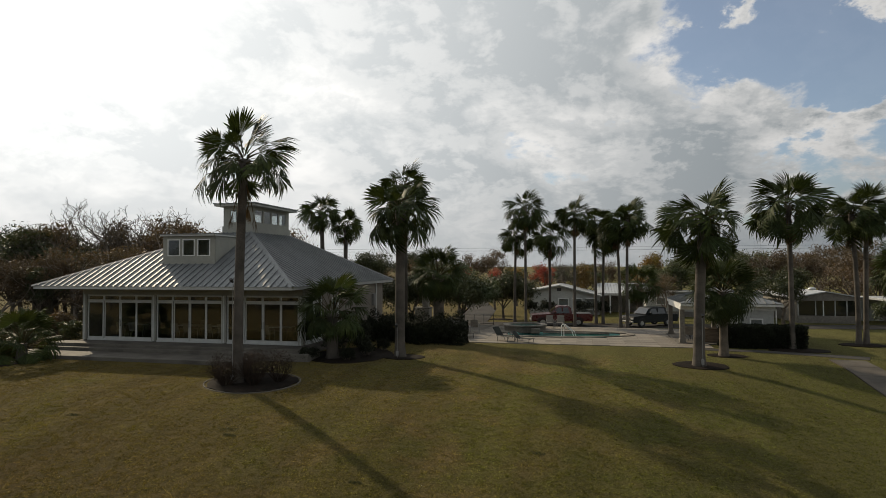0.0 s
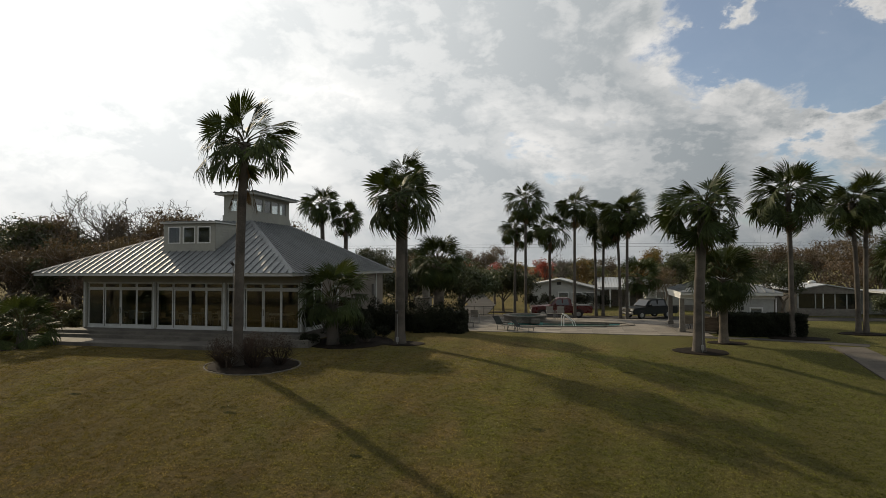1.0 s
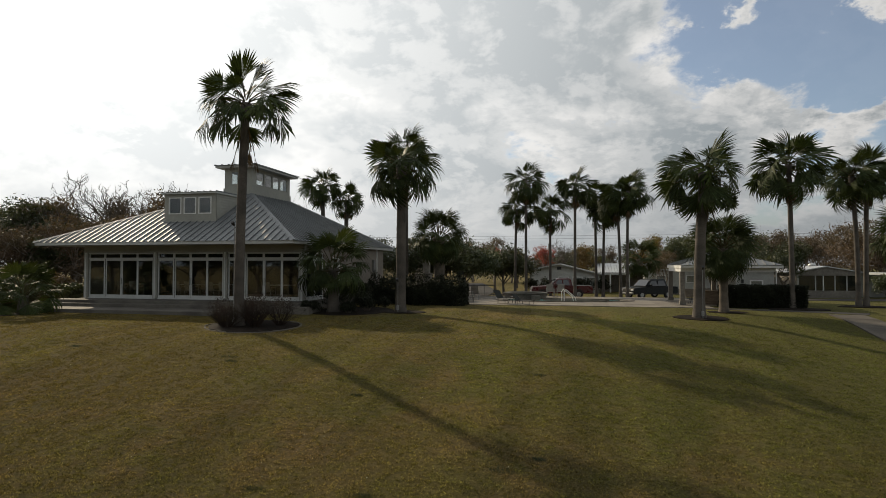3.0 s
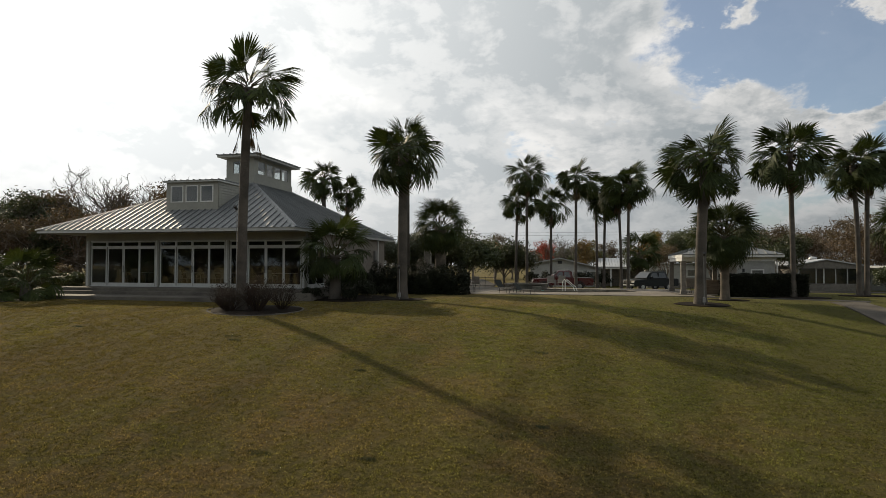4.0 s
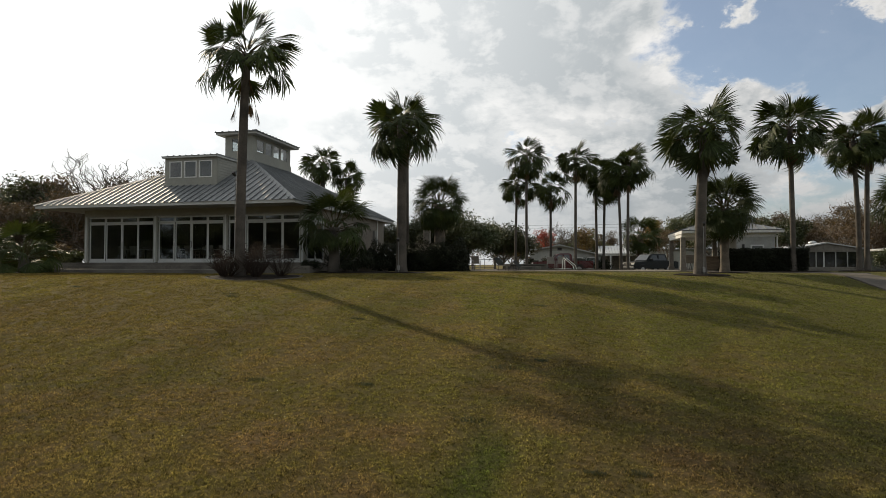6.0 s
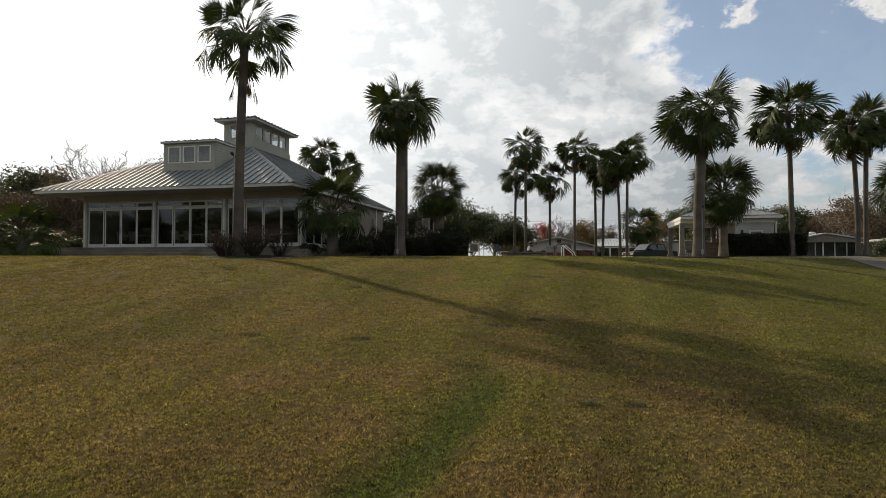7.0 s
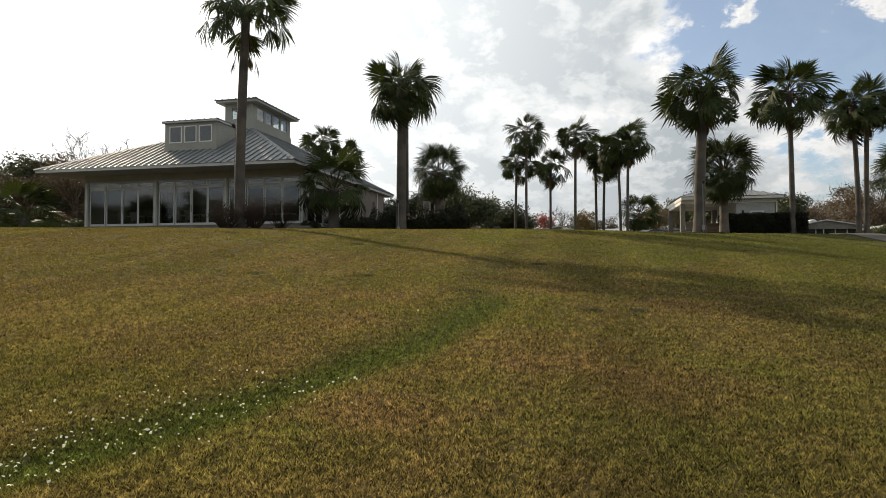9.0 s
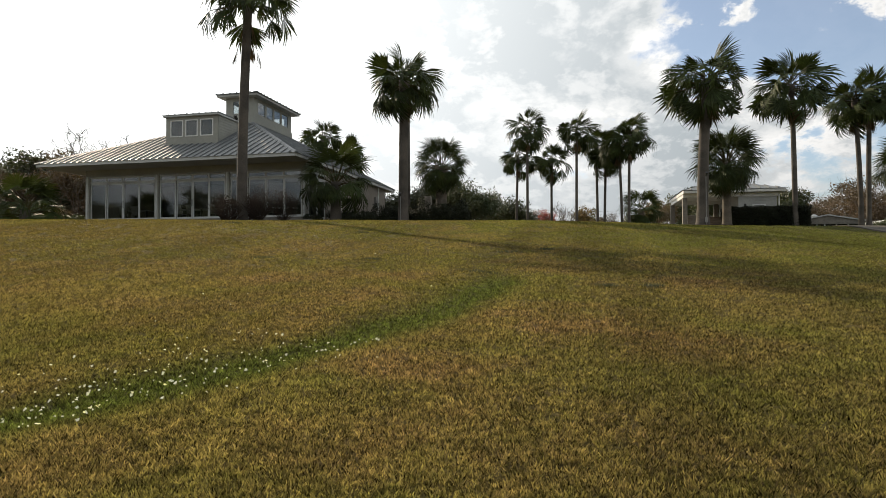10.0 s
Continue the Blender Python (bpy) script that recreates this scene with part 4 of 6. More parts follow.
BED = "mulch_bed"
draped(BED, oval(1.0, -6.35, 1.85, 1.65, seed=1), 0.06, "mulch", "dark oval mulch bed round the tallest palm", "mulch bed")
edging(1.0, -6.35, 1.92, 1.72, 40, 1)
draped(BED, oval(5.2, 0.8, 1.1, 0.85, seed=2), 0.06, "mulch", "dark mulch bed round a palm", "mulch bed")
draped(BED, oval(19.4, 1.5, 1.2, 0.9, seed=3), 0.06, "mulch", "dark oval mulch bed round a thick palm", "mulch bed")
draped(BED, oval(21.2, 4.5, 0.95, 0.65, seed=4), 0.06, "mulch", "dark mulch bed round the cabbage palm", "mulch bed")
draped(BED, oval(25.3, 7.1, 1.5, 0.9, seed=5), 0.06, "mulch", "dark mulch bed at the hedge's end", "mulch bed")
draped(BED, oval(29.5, 10.0, 1.2, 0.85, seed=6), 0.08, "mulch", "dark mulch bed round two palms", "mulch bed")
draped(BED, oval(2.4, 0.8, 2.1, 2.6, seed=7), 0.05, "mulch", "planting bed along the clubhouse corner", "mulch bed")
draped(BED, oval(-15.2, -4.6, 3.2, 2.4, seed=8), 0.05, "mulch", "shaded planting bed beside the patio", "mulch bed")
for i, (x, y) in enumerate(((9.2, 21.3), (13.5, 19.6), (15.5, 23.2), (17.3, 20.2), (11.35, 24.5), (6.7, 27.0), (5.2, 18.0))):
    draped(BED, oval(x, y, 1.15, 0.8, seed=20 + i), 0.08, "mulch", "dark round mulch bed in the far lawn", "mulch bed", steps=4)


def strip(name, left, right, mat, label, lift=0.03, category="path", rows=30, thick=0.12):
    """A paved strip between two lines of (x, y) points, laid on the ground."""
    def along(line, u):
        s = u * (len(line) - 1)
        i = min(int(s), len(line) - 2)
        f = s - i
        return line[i][0] * (1 - f) + line[i + 1][0] * f, line[i][1] * (1 - f) + line[i + 1][1] * f
    verts, faces = [], []
    for r in range(rows + 1):
        a, b = along(left, r / rows), along(right, r / rows)
        mid = ((a[0] + b[0]) / 2, (a[1] + b[1]) / 2)
        za, zm, zb = gz(*a) + lift, gz(*mid) + lift + 0.02, gz(*b) + lift
        verts += [(*a, za - thick), (*a, za), (*mid, zm), (*b, zb), (*b, zb - thick)]
    for r in range(rows):
        o = r * 5
        faces += [(o + k, o + k + 1, o + k + 6, o + k + 5) for k in range(4)]
    faces += [(4, 3, 2, 1, 0), tuple(rows * 5 + k for k in range(5))]
    me = grown_mesh(name, verts, faces, M[mat])
    return tagged(new(name, me), label, category, kind="structure")


strip("road", [(-6, 22.6), (8, 20.0), (22, 21.3), (60, 27)], [(-6, 26.2), (8, 23.6), (22, 24.9), (60, 31)], "asphalt", "grey asphalt lane behind the pool palms", 0.03, "road")
strip("road_branch", [(5.9, 24.0), (4.4, 40), (-2, 70)], [(2.6, 24.6), (1.2, 40), (-6, 70)], "asphalt", "grey asphalt lane leading off between trees", 0.035, "road")
strip("garden_path", [(20.2, 6.2), (23.5, 5.9), (27.6, 4.6)], [(20.2, 7.0), (23.5, 6.7), (28.0, 5.5)], "asphalt", "narrow dark path in front of the hedge", 0.012, "path")


def walkway():
    t = thing("walkway", "pale concrete walkway in slabs across the lawn", "walkway", kind="structure")
    y = 4.2
    for i in range(22):
        y1 = y - 1.46
        bm = bmesh.new()
        x0, x1 = 25.7, 27.25
        slab(bm, [(x0, y1, gz(x0, y1) + 0.05), (x1, y1, gz(x1, y1) + 0.05), (x1, y, gz(x1, y) + 0.05), (x0, y, gz(x0, y) + 0.05)], 0.12)
        part("paving_slab", bm, "path", t)
        y = y1 - 0.02


walkway()
DECK = -0.77
POOL_C = (12.9, 12.0)


def in_pool(x, y, grow=0.0):
    u, v = (x - POOL_C[0]) / (4.15 + grow), (y - POOL_C[1] - 0.10 * (x - POOL_C[0])) / (1.45 + grow - 0.10 * (x - POOL_C[0]) / 2)
    return abs(u) ** 2.4 + abs(v) ** 2.4 < 1


def pool():
    deck = thing("pool_deck", "pale stone pool deck of large square pavers", "pool deck", kind="structure")
    step = 0.92
    bm = bmesh.new()
    box(bm, 0.002, step - 0.002, 0.002, step - 0.002, -0.10, 0.0, bevel=0.006)
    first = part("paver", bm, "stone", deck)
    made = 0
    rnd = random.Random(5)
    for i in range(19):
        for j in range(11):
            x, y = 3.6 + i * step, 6.9 + j * step
            if x < 6.2 and y < 9 or x > 20.4 and y < 7.5:
                continue
            corners = [in_pool(x + a * step, y + b * step) for a in (0, 0.5, 1) for b in (0, 0.5, 1)]
            if sum(corners) > 3:
                continue
            ob = first if made == 0 else new("paver", first.data)
            ob.parent = deck
            ob.matrix_basis = pose(x, y, DECK + rnd.uniform(-0.006, 0.006))
            made += 1
    ring = []
    for k in range(56):
        a = 2 * math.pi * k / 56
        r = 0.2
        while in_pool(POOL_C[0] + r * math.cos(a), POOL_C[1] + r * math.sin(a)):
            r += 0.02
        ring.append((POOL_C[0] + r * math.cos(a), POOL_C[1] + r * math.sin(a)))
    p = thing("swimming_pool", "freeform swimming pool with still blue-green water", "pool", kind="structure")
    bm = bmesh.new()
    rows = []
    for off, z in ((0.34, DECK + 0.02), (0.34, DECK + 0.055), (-0.02, DECK + 0.055), (0.02, DECK - 0.03), (0.0, DECK - 1.0)):
        rows.append([bm.verts.new((x + off * (x - POOL_C[0]) / math.hypot(x - POOL_C[0], y - POOL_C[1]), y + off * (y - POOL_C[1]) / math.hypot(x - POOL_C[0], y - POOL_C[1]), z)) for x, y in ring])
    for a, b in zip(rows[:4], rows[1:4]):
        for k in range(56):
            bm.faces.new((a[k], a[(k + 1) % 56], b[(k + 1) % 56], b[k]))
    inner = bmesh.new()
    lo = [inner.verts.new(v.co) for v in rows[4]]
    hi = [inner.verts.new(v.co) for v in rows[3]]
    for k in range(56):
        inner.faces.new((hi[k], hi[(k + 1) % 56], lo[(k + 1) % 56], lo[k]))
    inner.faces.new(lo)
    for v in rows[4]:
        bm.verts.remove(v)
    part("coping", bm, "stone", p)
    part("basin", inner, "plaster", p)
    bm = bmesh.new()
    bm.faces.new([bm.verts.new((x, y, DECK - 0.12)) for x, y in ring])
    part("water", bm, WATER, p)
    # raised spa with a stone rim
    spa = thing("raised_spa", "round raised spa with a broad stone rim", "spa", (10.1, 14.3, DECK - 0.04))
    bm = bmesh.new()
    prof = [(1.45, -0.02), (1.45, 0.36), (1.55, 0.37), (1.55, 0.45), (1.12, 0.45), (1.12, -0.02)]
    n = 36
    rings = [[bm.verts.new((r * math.cos(2 * math.pi * k / n), r * math.sin(2 * math.pi * k / n), z)) for k in range(n)] for r, z in prof]
    for a, b in zip(rings, rings[1:]):
        for k in range(n):
            bm.faces.new((a[k], a[(k + 1) % n], b[(k + 1) % n], b[k]))
    part("basin", bm, "stone", spa)
    bm = bmesh.new()
    bm.faces.new([bm.verts.new((1.13 * math.cos(2 * math.pi * k / n), 1.13 * math.sin(2 * math.pi * k / n), 0.36)) for k in range(n)])
    part("water", bm, WATER, spa)
    part("spillway", boxes((0.55, 1.15, -1.75, -1.18, -0.02, 0.30), bevel=0.03), "stone", spa)
    # handrail
    rail = thing("pool_handrail", "white bent pool handrail at the steps", "handrail", (13.25, 11.0, DECK), 20)
    for s in (-0.25, 0.25):
        part("rail", rod([(-0.45, s, 0.0), (-0.45, s, 0.62), (-0.35, s, 0.78), (0.25, s, 0.30), (0.35, s, 0.0)], 0.026, 8), "white", rail)


WATER = bpy.data.materials.new("pool_water")
WATER.use_nodes = True
_w = WATER.node_tree.nodes["Principled BSDF"]
_w.inputs["Base Color"].default_value = (0.028, 0.12, 0.11, 1)
_w.inputs["Roughness"].default_value = 0.06
_n, _b = WATER.node_tree.nodes.new("ShaderNodeTexNoise"), WATER.node_tree.nodes.new("ShaderNodeBump")
_n.inputs["Scale"].default_value = 5.0
_b.inputs["Distance"].default_value, _b.inputs["Strength"].default_value = 0.02, 0.3
WATER.node_tree.links.new(_n.outputs[0], _b.inputs["Height"])
WATER.node_tree.links.new(_b.outputs[0], _w.inputs["Normal"])
pool()


# ---- poolside furniture ----
def lounger():
    t = thing("sun_lounger", "dark sling sun lounger with its back raised", "sun lounger", group="sun loungers by the pool")
    for s in (-0.31, 0.31):
        part("side_rail", rod([(s, 0.0, 0.34), (s, 1.25, 0.34), (s, 1.30, 0.33)], 0.022, 6), "dark_metal", t)
        for y in (0.12, 1.15):
            part("leg", rod([(s, y, 0.34), (s * 1.05, y, 0.0)], 0.02, 6), "dark_metal", t)
    part("seat", boxes((-0.29, 0.29, 0.02, 1.28, 0.335, 0.36), bevel=0.008), "mesh_seat", t)
    b = bmesh.new()
    box(b, -0.29, 0.29, 0, 0.72, -0.012, 0.012, bevel=0.008, m=pose(0, 1.28, 0.36, 48, 0, 0))
    part("backrest", b, "mesh_seat", t)
    return t


def sling_chair():
    t = thing("patio_chair", "pale metal patio chair with a sling seat", "chair", group="chairs of one pattern")
    for s in (-0.26, 0.26):
        part("arm_frame", rod([(s, -0.25, 0.0), (s, -0.27, 0.62), (s, 0.18, 0.62), (s, 0.30, 0.0)], 0.018, 6), "pvc", t)
    part("seat", boxes((-0.25, 0.25, -0.25, 0.22, 0.41, 0.435), bevel=0.008), "home_tan", t)
    b = bmesh.new()
    box(b, -0.25, 0.25, -0.012, 0.012, 0, 0.52, bevel=0.008, m=pose(0, 0.22, 0.42, -14, 0, 0))
    part("backrest", b, "home_tan", t)
    return t


def round_table(name="patio_table", label="round dark metal patio table", r=0.55):
    t = thing(name, label, "table")
    bm = bmesh.new()
    bmesh.ops.create_cone(bm, cap_ends=True, segments=24, radius1=r, radius2=r, depth=0.03, matrix=Matrix.Translation((0, 0, 0.70)))
    part("tabletop", bm, "dark_metal", t)
    for k in range(4):
        a = k * math.pi / 2 + 0.4
        part("leg", rod([(0.2 * math.cos(a), 0.2 * math.sin(a), 0.69), (0.38 * math.cos(a), 0.38 * math.sin(a), 0.0)], 0.018, 6), "dark_metal", t)
    return t


first = lounger()
first.matrix_basis = pose(10.0, 7.3, DECK + 0.006, 0, 0, 48) @ Matrix.Scale(0.88, 4)
copy_thing(first, pose(11.2, 7.15, DECK + 0.006, 0, 0, 62) @ Matrix.Diagonal((0.88, 0.88, 0.75, 1)))
copy_thing(first, pose(7.2, 8.6, DECK + 0.006, 0, 0, 35))
chair = sling_chair()
chair.matrix_basis = pose(11.8, 15.5, DECK + 0.006, 0, 0, 10)
for x, y, a in ((12.5, 15.6, DECK), (6.75, 9.9, DECK), (5.5, 11.3, DECK), (7.0, 11.6, DECK), (5.2, 12.9, DECK), (4.5, 11.9, DECK)):
    copy_thing(chair, pose(x, y, a + 0.006, 0, 0, (x * 77) % 360 if x < 10 else -8))
tb = round_table()
tb.matrix_basis = pose(5.9, 12.1, DECK + 0.006)
side = round_table("side_table", "low dark side table between loungers", 0.28)
side.matrix_basis = pose(9.95, 8.5, DECK + 0.006) @ Matrix.Diagonal((1, 1, 0.55, 1))


def dining_table():
    t = thing("dining_table", "pale rectangular dining table behind the glass doors", "table", group="tables in the clubhouse")
    part("tabletop", boxes((-0.75, 0.75, -0.42, 0.42, 0.71, 0.745), bevel=0.008), "soffit", t)
    for x in (-0.66, 0.66):
        for y in (-0.34, 0.34):
            part("leg", boxes((x - 0.03, x + 0.03, y - 0.03, y + 0.03, 0.0, 0.71)), "dark_metal", t)
    return t


dining = dining_table()
dining.matrix_basis = pose(-7.6, 1.7, FLOOR + 0.002)
for x in (-11.2, -5.5, -2.2):
    copy_thing(dining, pose(x, 1.75, FLOOR + 0.002))
for x, y, a in ((-8.0, 1.0, 180), (-7.2, 1.0, 175), (-11.6, 1.05, 184), (-10.8, 1.05, 180), (-5.9, 1.0, 178), (-5.1, 1.05, 182), (-2.5, 1.05, 180), (-7.6, 2.5, 0), (-5.5, 2.5, 4)):
    copy_thing(chair, pose(x, y, FLOOR + 0.002, 0, 0, a))


def fence():
    t = thing("pool_fence", "low dark metal fence at the pool's far corner", "fence", (5.2, 17.2, -1.0))
    for k in range(4):
        part("post", rod([(k * 0.75, 0, -0.1), (k * 0.75, 0, 1.05)], 0.022, 6), "dark_metal", t)
    for z in (0.35, 0.98):
        part("rail", rod([(0, 0, z), (2.25, 0, z)], 0.016, 6), "dark_metal", t)


fence()


# ---- pool house with an open end ----
def pool_house():
    x0, x1, y0, y1, ez = 19.55, 24.75, 8.75, 13.9, 1.42
    t = thing("pool_house", "small white-sided pool house with an open pavilion end", "pool house")
    part("slab", boxes((x0 - 0.1, x1 + 0.1, y0 - 0.1, y1 + 0.1, -1.3, DECK + 0.02)), "concrete", t)
    for x, y in ((19.75, 8.98), (19.75, 13.7), (22.4, 13.7)):
        p = part("post", boxes((x - 0.13, x + 0.13, y - 0.13, y + 0.13, DECK + 0.02, ez - 0.22), bevel=0.012), "home_tan", t)
        part("base_trim", boxes((x - 0.17, x + 0.17, y - 0.17, y + 0.17, DECK + 0.02, DECK + 0.24), bevel=0.012), "home_tan", p)
    rx = 22.62
    part("room_wall", boxes((rx, x1 - 0.12, y0 + 0.12, y0 + 0.22, DECK, 1.25), (rx, x1 - 0.12, y1 - 0.22, y1 - 0.12, DECK, 1.25), (rx, rx + 0.1, y0 + 0.22, y1 - 0.22, DECK, 1.25), (x1 - 0.22, x1 - 0.12, y0 + 0.22, y1 - 0.22, DECK, 1.25)), "home_wall", t)
    lap_boards(t, (rx, y0 + 0.115), (x1 - 0.12, y0 + 0.115), DECK, 1.22, "home_wall", 0.17)
    pane_window("window", t, 23.35, 24.05, -0.15, 0.72, y0 + 0.075, None, "white", 0.07)
    part("wall_lamp", boxes((22.9, 23.02, y0 + 0.0, y0 + 0.08, 0.55, 0.75), bevel=0.015), "dark_metal", t)
    part("downspout", rod([(x1 - 0.04, y0 + 0.02, 1.25), (x1 - 0.04, y0 + 0.02, DECK + 0.05)], 0.035, 6), "white", t)
    part("beam", boxes((x0 + 0.10, x1 - 0.05, y0 + 0.08, y0 + 0.28, ez - 0.24, ez - 0.02), (x0 + 0.10, x0 + 0.30, y0 + 0.28, y1 - 0.1, ez - 0.24, ez - 0.02), (x0 + 0.25, x1 - 0.05, y1 - 0.28, y1 - 0.1, ez - 0.24, ez - 0.02)), "white", t)
    xr = x0 + 0.36
    part("soffit", boxes((xr - 0.25, x1 + 0.2, y0 - 0.25, y1 + 0.25, ez - 0.015, ez + 0.01)), "white", t)
    part("fascia", boxes((xr - 0.3, x1 + 0.25, y0 - 0.3, y0 - 0.25, ez - 0.02, ez + 0.12), (xr - 0.3, x1 + 0.25, y1 + 0.25, y1 + 0.3, ez - 0.02, ez + 0.12), (xr - 0.3, xr - 0.25, y0 - 0.25, y1 + 0.25, ez - 0.04, ez + 0.14), (x1 + 0.2, x1 + 0.25, y0 - 0.25, y1 + 0.25, ez - 0.04, ez + 0.14)), "white", t)
    A, B, C, D = (xr - 0.33, y0 - 0.33, ez + 0.15), (x1 + 0.28, y0 - 0.33, ez + 0.15), (x1 + 0.28, y1 + 0.33, ez + 0.15), (xr - 0.33, y1 + 0.33, ez + 0.15)
    mx, my, tz = (x0 + x1) / 2, (y0 + y1) / 2, 2.42
    a, b, c, d = (mx - 0.15, my - 0.1, tz), (mx + 0.15, my - 0.1, tz), (mx + 0.15, my + 0.1, tz), (mx - 0.15, my + 0.1, tz)
    for q in ((A, B, b, a), (B, C, c, b), (C, D, d, c), (D, A, a, d)):
        roof_slope(t, *q, 12)
    part("vent_pipe", rod([(24.1, 11.4, 1.7), (24.1, 11.4, 2.35)], 0.05, 8), "pvc", t)
    # counter and a table under the open end
    part("counter", boxes((21.0, 22.55, 9.3, 9.8, DECK + 0.02, 0.02), (20.9, 22.6, 9.22, 9.88, 0.02, 0.07), bevel=0.01), "wood", t, "brown wooden counter")
    tab = round_table("pavilion_table", "round table under the pavilion roof", 0.45)
    tab.matrix_basis = pose(20.6, 10.2, DECK + 0.02)
    for x, y, a in ((20.3, 9.55, 160), (21.2, 10.6, -60)):
        copy_thing(chair, pose(x, y, DECK + 0.02, 0, 0, a))


pool_house()


def fireplace():
    t = thing("outdoor_fireplace", "brown masonry outdoor fireplace with a narrow chimney", "fireplace", (3.6, 10.8, -0.85))
    part("firebox", boxes((-0.5, 0.5, -0.35, 0.35, 0, 1.75), bevel=0.02), "home_tan", t)
    part("hood", boxes((-0.55, 0.55, -0.4, 0.4, 1.75, 1.85), bevel=0.02), "concrete", t)
    part("chimney", boxes((-0.02, 0.40, -0.22, 0.22, 1.85, 2.75), bevel=0.02), "home_tan", t)


fireplace()


# ---- conduit and fittings on palms ----
def conduit(x, y, top, name="conduit", dx=0.0):
    z = gz(x, y)
    t = thing(name, "grey electrical conduit and spotlight strapped to a palm", "conduit", (x, y, z))
    part("pipe", rod([(0, 0, -0.05), (0, 0, top)], 0.015, 6), "pvc", t)
    b = bmesh.new()
    tube(b, [(0, -0.02, top), (0, -0.10, top + 0.05), (0, -0.16, top + 0.12)], [0.05, 0.06, 0.07], 8)
    part("spotlight", b, "dark_metal", t, "small dark spotlight")
    part("junction_box", boxes((-0.06, 0.06, -0.05, 0.04, 0.15, 0.38), bevel=0.01), "pvc", t)


conduit(0.42, -6.90, 4.1)
conduit(5.06, 0.25, 1.6)
conduit(19.40, 0.98, 2.3)

# ---- trees, hedges, woods ----
def leaf_cloud(name, mat, blobs, count, size, seed, flat=0.55, aspect=0.62):
    """Many small leaves set in clumps: blobs are (x, y, z, rx, ry, rz)."""
    rs = np.random.RandomState(seed)
    vol = np.array([b[3] * b[4] * b[5] for b in blobs]) ** 0.8
    pick = rs.choice(len(blobs), count, p=vol / vol.sum())
    B = np.array(blobs)[pick]
    d = rs.normal(size=(count, 3))
    d /= np.linalg.norm(d, axis=1, keepdims=True)
    r = rs.uniform(0.25, 1.0, count) ** 0.45
    lump = 1 + 0.28 * np.sin(d[:, 0] * 5.1 + B[:, 0] * 3) * np.sin(d[:, 1] * 4.7 + B[:, 1] * 2) + 0.16 * np.sin(d[:, 2] * 9 + d[:, 0] * 7)
    c = B[:, :3] + d * B[:, 3:] * (r * lump)[:, None]
    n = d + rs.normal(scale=0.9, size=(count, 3))
    n /= np.linalg.norm(n, axis=1, keepdims=True)
    u = np.cross(n, rs.normal(size=(count, 3)))
    u /= np.linalg.norm(u, axis=1, keepdims=True)
    v = np.cross(n, u)
    s = (size * rs.uniform(0.55, 1.35, count))[:, None]
    q = np.stack([c - u * s, c + v * s * aspect * 0.5, c + u * s, c - v * s * aspect * 0.5], 1).reshape(-1, 3)
    me = bpy.data.meshes.new(name)
    me.vertices.add(count * 4)
    me.vertices.foreach_set("co", q.ravel())
    me.loops.add(count * 4)
    me.loops.foreach_set("vertex_index", np.arange(count * 4))
    me.polygons.add(count)
    me.polygons.foreach_set("loop_start", np.arange(count) * 4)
    me.polygons.foreach_set("loop_total", np.full(count, 4))
    me.update()
    me.materials.append(M[mat])
    return me


def limbs(bm, start, way, length, radius, depth, rnd, tips, crook=0.35, sides=6, thin=0.0):
    """A limb of bent pieces that forks."""
    pts, rad, p, d = [start], [radius], Vector(start), Vector(way).normalized()
    n = 4
    for i in range(n):
        d = (d + Vector((rnd.uniform(-1, 1), rnd.uniform(-1, 1), rnd.uniform(-0.6, 0.8))) * crook).normalized()
        p = p + d * length / n
        pts.append(p.copy())
        rad.append(radius * (1 - 0.45 * (i + 1) / n))
    tube(bm, pts, rad, sides, cap=False)
    if depth == 0:
        tips.append(pts[-1])
        return
    for k in range(3 if thin else rnd.choice((2, 3))):
        i = rnd.choice((2, 3, 4)) if k else 4
        side = Vector((rnd.uniform(-1, 1), rnd.uniform(-1, 1), rnd.uniform(-0.2, 0.8)))
        limbs(bm, pts[i], d * 0.8 + side, length * rnd.uniform(0.55, 0.8), max(thin, rad[i] * 0.75), depth - 1, rnd, tips, crook, max(3, sides - 1), thin)


